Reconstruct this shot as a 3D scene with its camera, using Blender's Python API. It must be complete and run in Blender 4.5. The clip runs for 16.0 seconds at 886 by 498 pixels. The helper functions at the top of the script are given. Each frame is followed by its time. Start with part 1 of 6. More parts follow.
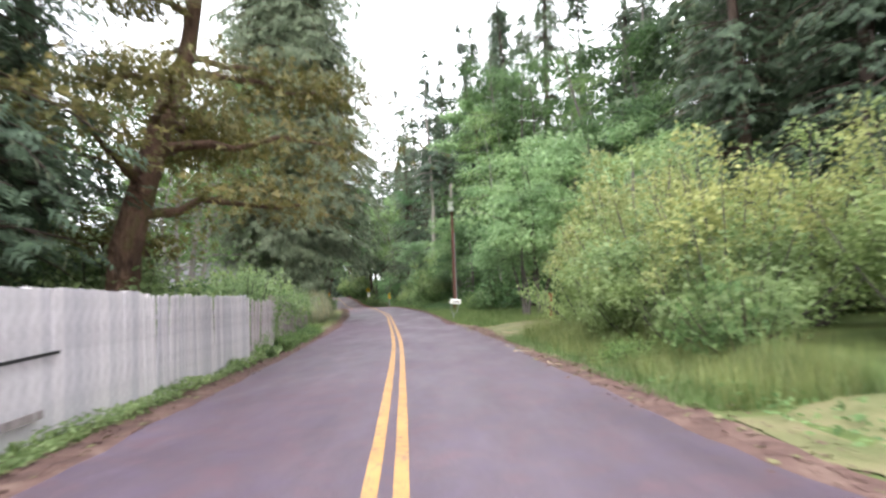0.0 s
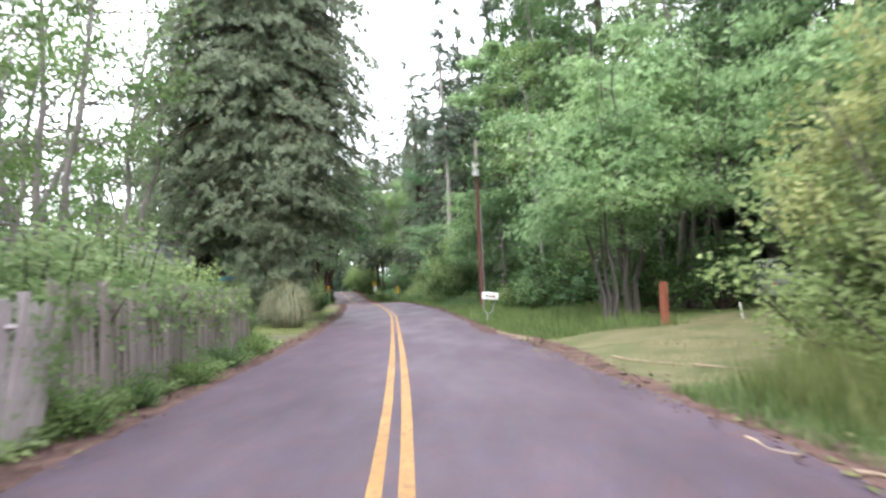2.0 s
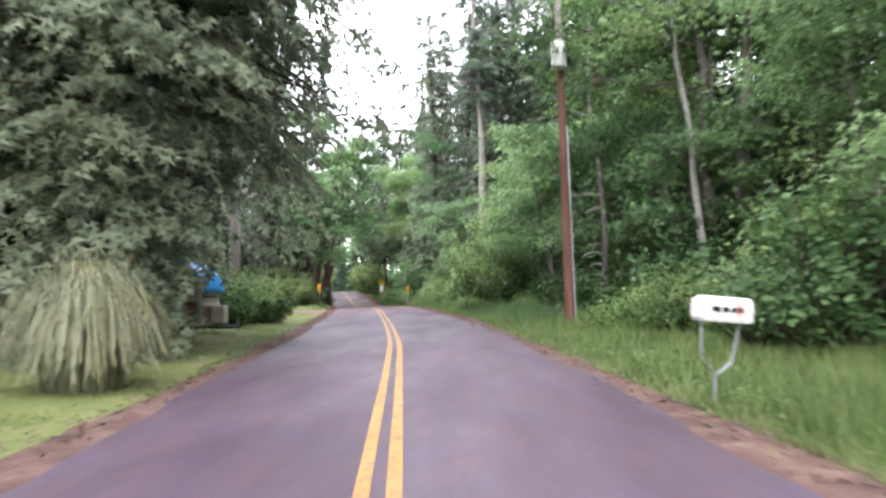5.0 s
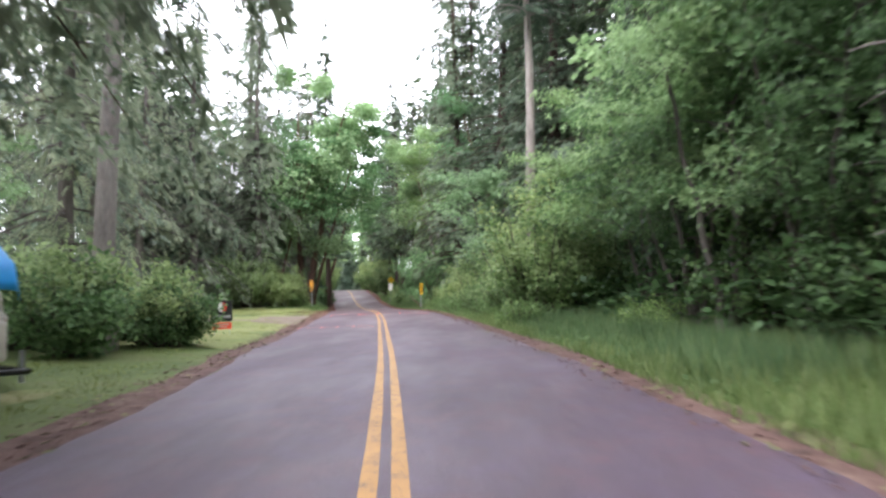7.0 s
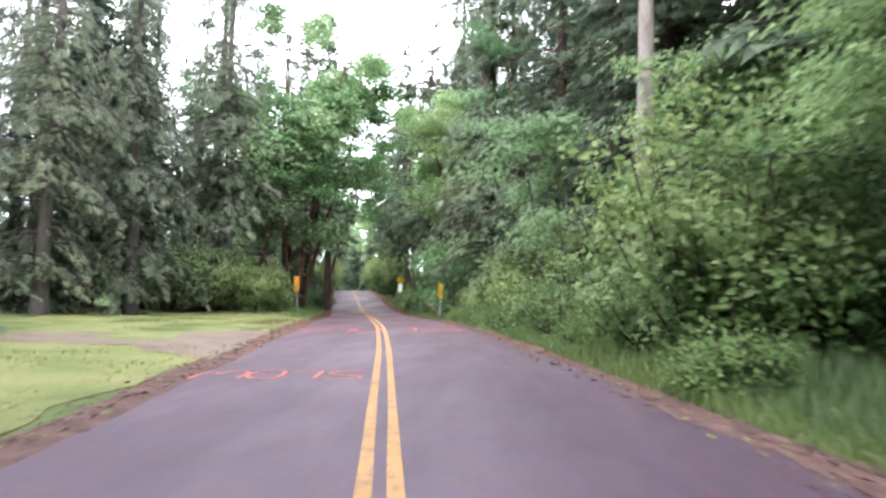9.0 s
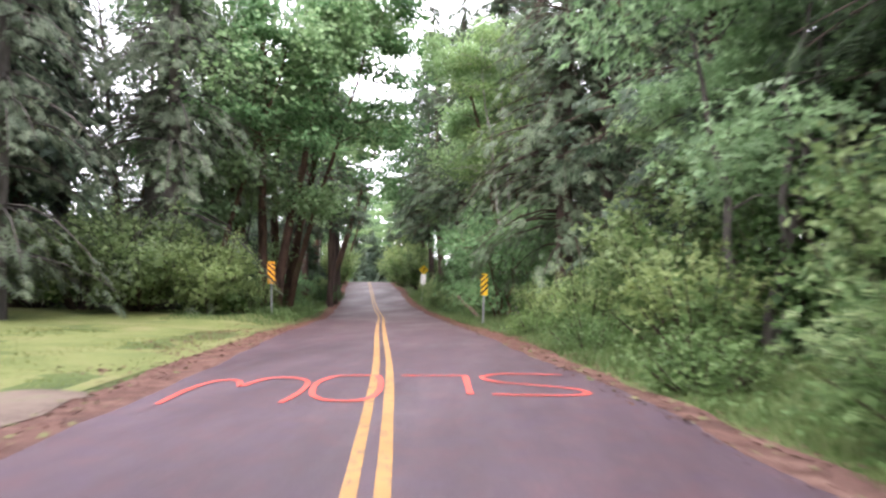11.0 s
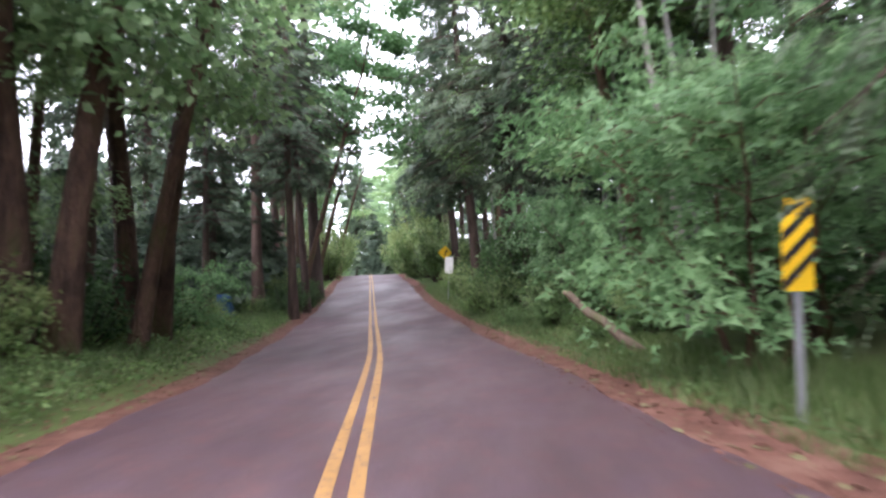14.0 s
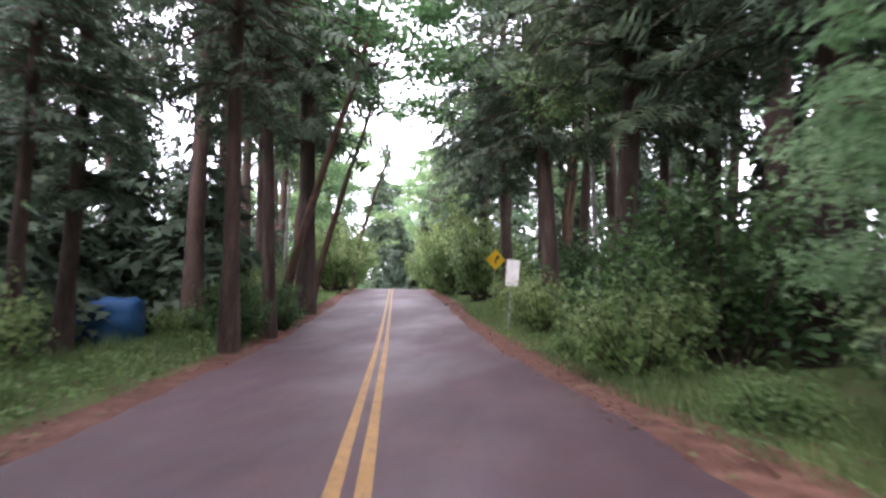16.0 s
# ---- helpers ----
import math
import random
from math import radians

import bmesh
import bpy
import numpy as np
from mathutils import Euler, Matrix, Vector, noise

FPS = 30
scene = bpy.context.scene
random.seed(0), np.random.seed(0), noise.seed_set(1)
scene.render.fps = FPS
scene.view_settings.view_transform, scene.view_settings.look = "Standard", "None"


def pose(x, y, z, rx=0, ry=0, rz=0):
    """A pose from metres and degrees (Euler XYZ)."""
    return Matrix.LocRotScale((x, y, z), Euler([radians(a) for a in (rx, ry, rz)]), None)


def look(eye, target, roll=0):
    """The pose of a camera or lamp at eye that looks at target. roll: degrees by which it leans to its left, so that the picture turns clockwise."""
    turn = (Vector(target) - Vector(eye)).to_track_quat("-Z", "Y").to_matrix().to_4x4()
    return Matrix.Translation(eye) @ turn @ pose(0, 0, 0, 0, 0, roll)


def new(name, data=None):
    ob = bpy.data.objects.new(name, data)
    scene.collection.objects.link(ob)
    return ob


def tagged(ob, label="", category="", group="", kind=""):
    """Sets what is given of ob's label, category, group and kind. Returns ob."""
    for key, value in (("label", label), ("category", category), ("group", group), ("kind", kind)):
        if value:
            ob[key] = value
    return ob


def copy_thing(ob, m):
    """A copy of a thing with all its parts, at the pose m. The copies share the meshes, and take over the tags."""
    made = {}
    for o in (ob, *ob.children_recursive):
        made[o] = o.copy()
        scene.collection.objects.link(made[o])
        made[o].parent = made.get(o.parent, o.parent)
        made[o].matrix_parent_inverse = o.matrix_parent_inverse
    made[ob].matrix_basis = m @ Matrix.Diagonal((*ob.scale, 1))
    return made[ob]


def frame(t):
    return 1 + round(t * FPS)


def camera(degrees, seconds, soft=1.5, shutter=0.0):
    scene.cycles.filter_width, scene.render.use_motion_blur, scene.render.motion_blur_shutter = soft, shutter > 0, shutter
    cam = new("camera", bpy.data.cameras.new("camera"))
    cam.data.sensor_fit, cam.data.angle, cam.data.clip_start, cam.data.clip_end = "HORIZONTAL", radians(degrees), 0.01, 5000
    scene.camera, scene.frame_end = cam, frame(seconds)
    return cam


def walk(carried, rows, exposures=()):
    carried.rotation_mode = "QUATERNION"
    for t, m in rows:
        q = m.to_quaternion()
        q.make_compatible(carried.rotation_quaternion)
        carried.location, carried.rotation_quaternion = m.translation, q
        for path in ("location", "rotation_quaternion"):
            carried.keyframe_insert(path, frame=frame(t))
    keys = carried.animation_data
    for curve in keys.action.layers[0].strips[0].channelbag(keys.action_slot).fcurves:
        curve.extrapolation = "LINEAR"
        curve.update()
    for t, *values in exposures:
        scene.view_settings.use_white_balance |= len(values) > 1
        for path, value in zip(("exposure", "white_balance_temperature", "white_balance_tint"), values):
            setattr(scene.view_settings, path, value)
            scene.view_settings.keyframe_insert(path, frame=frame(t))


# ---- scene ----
cam = camera(66.0, 16.0, soft=2.5, shutter=0.5)
PATH = [
    (0, 0.000, -0.000, 1.529, -0.00, 3.98, 2.41),
    (0.5, -0.181, 3.297, 1.506, 0.29, 3.50, 2.11),
    (1, -0.377, 6.587, 1.485, 0.09, 2.96, 2.38),
    (1.5, -0.566, 9.928, 1.471, 0.02, 4.09, 2.07),
    (2, -0.762, 13.310, 1.461, 0.84, 3.55, 2.54),
    (2.5, -0.965, 16.626, 1.455, -0.02, 4.17, 2.18),
    (3, -1.190, 19.909, 1.464, -0.02, 3.67, 2.56),
    (3.5, -1.429, 23.206, 1.480, 0.67, 3.86, 2.24),
    (4, -1.699, 26.512, 1.488, 0.69, 3.81, 1.96),
    (4.2, -1.807, 27.837, 1.488, 1.46, 3.78, 1.87),
    (6.3, -3.044, 42.072, 1.456, 1.96, 3.67, 1.85),
    (6.5, -3.182, 43.498, 1.481, 2.01, 3.92, 1.91),
    (7, -3.549, 47.098, 1.552, 2.80, 3.67, 1.30),
    (7.5, -3.950, 50.690, 1.603, 2.97, 3.62, 1.01),
    (8, -4.357, 54.031, 1.631, 3.23, 3.92, 0.82),
    (8.5, -4.839, 57.249, 1.647, 3.81, 3.59, 1.12),
    (9, -5.303, 60.549, 1.677, 3.53, 3.86, 0.05),
    (9.2, -5.489, 61.879, 1.690, 4.30, 3.30, 1.81),
    (11.3, -7.500, 76.803, 1.856, 5.67, 3.09, -0.90),
    (11.5, -7.730, 78.248, 1.867, 6.50, 2.80, -0.37),
    (12, -8.337, 81.872, 1.888, 5.96, 2.72, -0.65),
    (12.5, -8.962, 85.569, 1.892, 4.75, 2.15, 2.39),
    (13, -9.603, 89.335, 1.869, 4.12, 2.15, 2.92),
    (13.5, -10.258, 93.134, 1.823, 4.75, 2.60, 3.12),
    (14, -10.908, 96.879, 1.754, 6.11, 2.40, 2.42),
    (14.5, -11.547, 100.560, 1.672, 6.35, 2.42, 1.86),
    (15, -12.238, 104.366, 1.612, 7.24, 2.66, 0.24),
    (15.5, -12.949, 107.932, 1.551, 8.09, 2.63, 0.09),
    (16, -13.684, 111.391, 1.497, 8.10, 4.20, -1.01),
]
walk(cam, [(t, pose(x, y, z, 90 + pitch, roll, yaw)) for t, x, y, z, yaw, pitch, roll in PATH],
     exposures=[(0.0, 0.88, 6440, 10), (1.0, 0.94, 6420, 10), (3.0, 1.16, 6200, 13), (4.0, 1.32, 6220, 13), (6.5, 1.09, 6380, 12), (7.0, 1.12, 6260, 14), (8.0, 1.3, 6180, 15), (8.5, 1.28, 6150, 17), (9.0, 1.34, 6220, 16), (11.5, 1.28, 6400, 19), (13.5, 1.3, 6060, 20), (14.5, 1.28, 6100, 20), (15.0, 1.27, 6180, 22), (16.0, 1.37, 6160, 24)])

# ---- overcast daylight ----
world = bpy.data.worlds.new("overcast_sky")
scene.world = world
world.use_nodes = True
wn, wl = world.node_tree.nodes, world.node_tree.links
wn.clear()
sky = wn.new("ShaderNodeTexSky")
sky.sky_type = "NISHITA"
sky.sun_disc = False
sky.sun_elevation, sky.sun_rotation = radians(48), radians(200)
sky.air_density, sky.dust_density = 1.0, 4.0
gain = wn.new("ShaderNodeMixRGB")
gain.blend_type = "MIX"
gain.inputs[0].default_value = 0.8
gain.inputs[2].default_value = (21.0, 21.3, 22.2, 1)
wback, wout = wn.new("ShaderNodeBackground"), wn.new("ShaderNodeOutputWorld")
wback.inputs[1].default_value = 0.15
wl.new(sky.outputs[0], gain.inputs[1])
wl.new(gain.outputs[0], wback.inputs[0])
wl.new(wback.outputs[0], wout.inputs[0])
sun = new("sun", bpy.data.lights.new("sun", "SUN"))
sun.data.energy, sun.data.angle, sun.data.color = 1.2, radians(25), (1.0, 0.96, 0.9)
sun.matrix_world = look((-20, -50, 80), (0, 30, 0))


# ---- materials ----
def node_mat(name, rough=0.8, spec=0.3):
    m = bpy.data.materials.new(name)
    m.use_nodes = True
    p = m.node_tree.nodes["Principled BSDF"]
    p.inputs["Roughness"].default_value = rough
    p.inputs["Specular IOR Level"].default_value = spec
    return m, m.node_tree.nodes, m.node_tree.links, p


def ramp(nodes, links, source, stops):
    r = nodes.new("ShaderNodeValToRGB")
    r.color_ramp.elements[0].position, r.color_ramp.elements[0].color = stops[0][0], (*stops[0][1], 1)
    r.color_ramp.elements[1].position, r.color_ramp.elements[1].color = stops[-1][0], (*stops[-1][1], 1)
    for p, c in stops[1:-1]:
        e = r.color_ramp.elements.new(p)
        e.color = (*c, 1)
    links.new(source, r.inputs[0])
    return r.outputs[0]


def noise_out(nodes, links, scale, detail=4, where="Object", stretch=None, rough=0.6):
    tc = nodes.new("ShaderNodeTexCoord")
    n = nodes.new("ShaderNodeTexNoise")
    n.inputs["Scale"].default_value, n.inputs["Detail"].default_value, n.inputs["Roughness"].default_value = scale, detail, rough
    if stretch:
        mp = nodes.new("ShaderNodeMapping")
        mp.inputs["Scale"].default_value = stretch
        links.new(tc.outputs[where], mp.inputs[0])
        links.new(mp.outputs[0], n.inputs[0])
    else:
        links.new(tc.outputs[where], n.inputs[0])
    return n.outputs[0]


def blend(nodes, links, factor, a, b, mode="MIX"):
    x = nodes.new("ShaderNodeMixRGB")
    x.blend_type = mode
    for sock, v in zip(x.inputs, (factor, a, b)):
        if isinstance(v, (int, float)):
            sock.default_value = v
        elif isinstance(v, tuple):
            sock.default_value = (*v, 1)
        else:
            links.new(v, sock)
    return x.outputs[0]


def bumped(nodes, links, p, height, strength, distance=0.02):
    b = nodes.new("ShaderNodeBump")
    b.inputs["Strength"].default_value, b.inputs["Distance"].default_value = strength, distance
    links.new(height, b.inputs["Height"])
    links.new(b.outputs[0], p.inputs["Normal"])


def leaf_mat(name, dark, mid, light, glow=0.35, rough=0.55):
    """Leaves: colour varies from leaf to leaf, by clump and by plant; light comes through them."""
    m, n, l, p = node_mat(name, rough, 0.25)
    geo, info = n.new("ShaderNodeNewGeometry"), n.new("ShaderNodeObjectInfo")
    c = ramp(n, l, geo.outputs["Random Per Island"], [(0.0, dark), (0.5, mid), (1.0, light)])
    clump = noise_out(n, l, 0.9, 2)
    tone = ramp(n, l, clump, [(0.3, (0.62, 0.66, 0.6)), (0.7, (1.25, 1.2, 1.1))])
    c = blend(n, l, 0.8, c, tone, "MULTIPLY")
    own = ramp(n, l, info.outputs["Random"], [(0.0, (0.8, 0.86, 0.9)), (1.0, (1.15, 1.1, 0.95))])
    c = blend(n, l, 0.8, c, own, "MULTIPLY")
    l.new(c, p.inputs["Base Color"])
    tr, mix = n.new("ShaderNodeBsdfTranslucent"), n.new("ShaderNodeMixShader")
    l.new(c, tr.inputs[0])
    mix.inputs[0].default_value = glow
    l.new(p.outputs[0], mix.inputs[1])
    l.new(tr.outputs[0], mix.inputs[2])
    l.new(mix.outputs[0], n["Material Output"].inputs[0])
    return m


def surface_mat(name, a, b, scale=3.0, fine=40.0, rough=0.85, bump=0.4, stretch=None, spec=0.2, c=None, distance=0.02):
    """Earth, bark, boards, stone: two colours by a broad noise, grain by a fine one."""
    m, n, l, p = node_mat(name, rough, spec)
    broad, grain = noise_out(n, l, scale, 5, stretch=stretch), noise_out(n, l, fine, 4, stretch=stretch)
    stops = [(0.32, a), (0.68, b)] if c is None else [(0.3, a), (0.52, b), (0.72, c)]
    base = ramp(n, l, broad, stops)
    shade = ramp(n, l, grain, [(0.25, (0.6, 0.6, 0.6)), (0.75, (1.25, 1.25, 1.25))])
    base = blend(n, l, 0.7, base, shade, "MULTIPLY")
    info = n.new("ShaderNodeObjectInfo")
    own = ramp(n, l, info.outputs["Random"], [(0.0, (0.82, 0.82, 0.84)), (1.0, (1.12, 1.1, 1.08))])
    base = blend(n, l, 1.0, base, own, "MULTIPLY")
    l.new(base, p.inputs["Base Color"])
    bumped(n, l, p, grain, bump, distance)
    return m


def plain_mat(name, colour, rough=0.5, metal=0.0, spec=0.4, dirt=0.25):
    m, n, l, p = node_mat(name, rough, spec)
    grime = ramp(n, l, noise_out(n, l, 4.0, 5), [(0.3, (1 - dirt, 1 - dirt, 1 - dirt)), (0.65, (1, 1, 1))])
    l.new(blend(n, l, 1.0, colour, grime, "MULTIPLY"), p.inputs["Base Color"])
    p.inputs["Metallic"].default_value = metal
    return m


def asphalt_mat():
    """Purplish chip-seal; the stretch past the clearing is an older, redder surface."""
    m, n, l, p = node_mat("asphalt", 0.7, 0.3)
    patchy = noise_out(n, l, 0.6, 4, stretch=(1.0, 0.35, 1.0))
    worn = ramp(n, l, patchy, [(0.3, (0.056, 0.037, 0.051)), (0.55, (0.075, 0.052, 0.069)), (0.75, (0.098, 0.072, 0.093))])
    older = ramp(n, l, patchy, [(0.3, (0.062, 0.035, 0.039)), (0.55, (0.084, 0.049, 0.053)), (0.75, (0.107, 0.068, 0.074))])
    tc, sep, step = n.new("ShaderNodeTexCoord"), n.new("ShaderNodeSeparateXYZ"), n.new("ShaderNodeMapRange")
    l.new(tc.outputs["Object"], sep.inputs[0])
    l.new(sep.outputs[1], step.inputs[0])
    step.inputs[1].default_value, step.inputs[2].default_value = 62.0, 100.0
    worn = blend(n, l, step.outputs[0], worn, older)
    grit = noise_out(n, l, 70.0, 4)
    speck = ramp(n, l, grit, [(0.3, (0.55, 0.55, 0.55)), (0.7, (1.45, 1.43, 1.45))])
    base = blend(n, l, 0.8, worn, speck, "MULTIPLY")
    stain = ramp(n, l, noise_out(n, l, 1.3, 6, stretch=(1.0, 0.2, 1.0), rough=0.7), [(0.35, (0.8, 0.79, 0.8)), (0.62, (1.1, 1.1, 1.1))])
    l.new(blend(n, l, 0.9, base, stain, "MULTIPLY"), p.inputs["Base Color"])
    tint = ramp(n, l, noise_out(n, l, 2.4, 5, rough=0.7), [(0.36, (1.16, 1.0, 0.97)), (0.5, (0.95, 0.96, 0.97)), (0.64, (0.98, 1.0, 1.14))])
    l.new(blend(n, l, 1.0, p.inputs["Base Color"].links[0].from_socket, tint, "MULTIPLY"), p.inputs["Base Color"])
    damp = ramp(n, l, noise_out(n, l, 0.5, 4, stretch=(1.0, 0.3, 1.0)), [(0.4, (0.66, 0.66, 0.66)), (0.64, (0.5, 0.5, 0.5))])
    l.new(damp, p.inputs["Roughness"])
    bumped(n, l, p, grit, 0.35, 0.006)
    return m


def paint_mat(name, colour, under, wear=0.5):
    """Road paint, worn through in places."""
    m, n, l, p = node_mat(name, 0.65, 0.3)
    chips = ramp(n, l, noise_out(n, l, 9.0, 6, rough=0.75), [(wear - 0.12, under), (wear + 0.02, colour)])
    tone = ramp(n, l, noise_out(n, l, 1.2, 3), [(0.3, (0.8, 0.78, 0.75)), (0.7, (1.1, 1.1, 1.1))])
    l.new(blend(n, l, 0.9, chips, tone, "MULTIPLY"), p.inputs["Base Color"])
    return m


M_ASPHALT = asphalt_mat()
M_YELLOW = paint_mat("yellow_road_paint", (0.36, 0.198, 0.066), (0.13, 0.085, 0.07), 0.475)
M_SPRAY = paint_mat("orange_spray_paint", (0.60, 0.085, 0.062), (0.16, 0.075, 0.08), 0.4)
M_FAINT = paint_mat("faded_orange_spray_paint", (0.46, 0.11, 0.10), (0.10, 0.065, 0.07), 0.45)
def litter_mat():
    """Needle and leaf litter: brown at the houses, rust-red from the markers on."""
    m, n, l, p = node_mat("red_needle_litter", 0.9, 0.15)
    broad, grain = noise_out(n, l, 2.5, 5), noise_out(n, l, 35.0, 4)
    brown = ramp(n, l, broad, [(0.3, (0.065, 0.040, 0.036)), (0.52, (0.12, 0.072, 0.062)), (0.72, (0.18, 0.122, 0.10))])
    rust = ramp(n, l, broad, [(0.3, (0.080, 0.038, 0.029)), (0.52, (0.150, 0.070, 0.052)), (0.72, (0.215, 0.118, 0.088))])
    tc, sep, step = n.new("ShaderNodeTexCoord"), n.new("ShaderNodeSeparateXYZ"), n.new("ShaderNodeMapRange")
    l.new(tc.outputs["Object"], sep.inputs[0])
    l.new(sep.outputs[1], step.inputs[0])
    step.inputs[1].default_value, step.inputs[2].default_value = 70.0, 98.0
    base = blend(n, l, step.outputs[0], brown, rust)
    speck = ramp(n, l, grain, [(0.25, (0.55, 0.55, 0.55)), (0.75, (1.3, 1.3, 1.3))])
    l.new(blend(n, l, 0.8, base, speck, "MULTIPLY"), p.inputs["Base Color"])
    bumped(n, l, p, grain, 0.5, 0.03)
    return m


M_LITTER = litter_mat()
M_EARTH = surface_mat("grassy_earth", (0.05, 0.075, 0.022), (0.085, 0.115, 0.035), 0.5, 14, c=(0.10, 0.10, 0.045), distance=0.05)
M_LAWN = surface_mat("mown_lawn", (0.10, 0.125, 0.040), (0.145, 0.165, 0.058), 0.6, 30, c=(0.20, 0.185, 0.09), distance=0.03)
M_STRAW = surface_mat("straw_strewn_grass", (0.09, 0.11, 0.042), (0.15, 0.145, 0.07), 0.9, 25, c=(0.21, 0.175, 0.105), distance=0.03)
M_GRASSDRIVE = surface_mat("worn_grassy_drive", (0.075, 0.072, 0.045), (0.115, 0.115, 0.06), 0.8, 28, c=(0.13, 0.12, 0.085), distance=0.03)
M_GRAVEL = surface_mat("gravel_drive", (0.125, 0.092, 0.075), (0.195, 0.15, 0.12), 1.0, 30, c=(0.15, 0.16, 0.08), distance=0.03)
M_BARK = surface_mat("conifer_bark", (0.032, 0.023, 0.019), (0.095, 0.068, 0.056), 3, 18, stretch=(1, 1, 0.2), bump=0.8, distance=0.05)
M_REDBARK = surface_mat("reddish_mossy_bark", (0.030, 0.019, 0.015), (0.125, 0.074, 0.053), 2.6, 16, stretch=(1, 1, 0.4), bump=1.0, c=(0.088, 0.085, 0.030), distance=0.14)
M_LOGBARK = surface_mat("pale_mossy_log_bark", (0.12, 0.085, 0.06), (0.26, 0.2, 0.15), 2.6, 16, stretch=(1, 1, 0.5), bump=0.8, c=(0.17, 0.17, 0.08), distance=0.05)
M_SAND = surface_mat("sandy_shoulder", (0.15, 0.11, 0.08), (0.24, 0.185, 0.135), 1.6, 30, c=(0.15, 0.14, 0.08), distance=0.02)
M_GREYBARK = surface_mat("grey_bare_wood", (0.17, 0.15, 0.14), (0.33, 0.30, 0.28), 2, 18, stretch=(1, 1, 0.25), bump=0.6, distance=0.04)
M_MIDBARK = surface_mat("grey_brown_bark", (0.07, 0.062, 0.055), (0.15, 0.135, 0.125), 2.5, 18, stretch=(1, 1, 0.25), bump=0.7, distance=0.04)
M_ALDER = surface_mat("pale_alder_bark", (0.16, 0.15, 0.135), (0.30, 0.29, 0.27), 3, 14, stretch=(1, 1, 0.6), bump=0.5, c=(0.09, 0.095, 0.06), distance=0.03)
M_BOARD = surface_mat("pale_weathered_boards", (0.35, 0.32, 0.335), (0.56, 0.53, 0.55), 1.3, 22, stretch=(1.3, 1.3, 0.5), bump=0.4, c=(0.70, 0.67, 0.685), distance=0.01)
M_OLDBOARD = surface_mat("old_grey_brown_boards", (0.13, 0.105, 0.10), (0.32, 0.275, 0.265), 2.0, 22, stretch=(3, 3, 0.35), bump=0.6, c=(0.42, 0.38, 0.375), distance=0.012)
M_LEANBOARD = surface_mat("stained_pale_boards", (0.22, 0.185, 0.185), (0.42, 0.37, 0.375), 1.6, 22, stretch=(2, 2, 0.4), bump=0.5, c=(0.58, 0.53, 0.54), distance=0.012)
M_FIRBARK = surface_mat("red_brown_fir_bark", (0.048, 0.033, 0.029), (0.135, 0.09, 0.075), 3, 18, stretch=(1, 1, 0.2), bump=0.8, distance=0.05)
M_REED = leaf_mat("bluish_reed_grass_blades", (0.060, 0.115, 0.046), (0.100, 0.172, 0.074), (0.18, 0.25, 0.125), 0.35)
M_NEEDLE = leaf_mat("dark_conifer_needles", (0.054, 0.083, 0.058), (0.085, 0.125, 0.084), (0.135, 0.185, 0.126), 0.36)
M_SPRUCE = leaf_mat("grey_spruce_sprays", (0.135, 0.174, 0.132), (0.205, 0.254, 0.194), (0.29, 0.345, 0.272), 0.6)
M_CEDAR = leaf_mat("cedar_sprays", (0.095, 0.130, 0.090), (0.145, 0.195, 0.135), (0.21, 0.27, 0.19), 0.36)
M_MAPLE = leaf_mat("maple_leaves", (0.078, 0.165, 0.072), (0.125, 0.245, 0.112), (0.21, 0.355, 0.185), 0.5)
M_BRIGHT = leaf_mat("bright_maple_leaves", (0.165, 0.275, 0.135), (0.265, 0.40, 0.205), (0.39, 0.54, 0.325), 0.55)
M_SPRING = leaf_mat("fresh_light_green_leaves", (0.092, 0.160, 0.060), (0.147, 0.237, 0.087), (0.230, 0.330, 0.145), 0.45)
M_GOLD = leaf_mat("yellow_green_leaves", (0.205, 0.235, 0.088), (0.325, 0.35, 0.145), (0.465, 0.48, 0.235), 0.5)
M_LIME = leaf_mat("pale_lime_leaves", (0.165, 0.235, 0.10), (0.255, 0.34, 0.155), (0.375, 0.465, 0.25), 0.55)
M_YOUNG = leaf_mat("fresh_maple_leaves", (0.098, 0.195, 0.088), (0.16, 0.29, 0.138), (0.25, 0.41, 0.225), 0.5)
M_VINE = leaf_mat("shade_maple_leaves", (0.062, 0.125, 0.052), (0.102, 0.19, 0.084), (0.17, 0.28, 0.135), 0.45)
M_OLIVE = leaf_mat("olive_maple_leaves", (0.085, 0.085, 0.025), (0.15, 0.13, 0.04), (0.23, 0.18, 0.07), 0.4)
M_DARKLEAF = leaf_mat("dark_shrub_leaves", (0.040, 0.084, 0.032), (0.068, 0.129, 0.049), (0.120, 0.202, 0.086), 0.38)
M_GRASS = leaf_mat("tall_grass_blades", (0.072, 0.127, 0.040), (0.122, 0.187, 0.066), (0.225, 0.268, 0.135), 0.35)
M_DRYGRASS = leaf_mat("dry_grass_blades", (0.17, 0.165, 0.09), (0.27, 0.25, 0.155), (0.40, 0.36, 0.25), 0.3)
M_MOWN = leaf_mat("mown_grass_blades", (0.115, 0.15, 0.05), (0.185, 0.22, 0.082), (0.28, 0.29, 0.145), 0.35)
M_LICHEN = leaf_mat("hanging_lichen", (0.15, 0.17, 0.12), (0.21, 0.235, 0.175), (0.30, 0.32, 0.25), 0.25)
M_STEEL = plain_mat("galvanised_steel", (0.34, 0.35, 0.37), 0.5, 0.6)
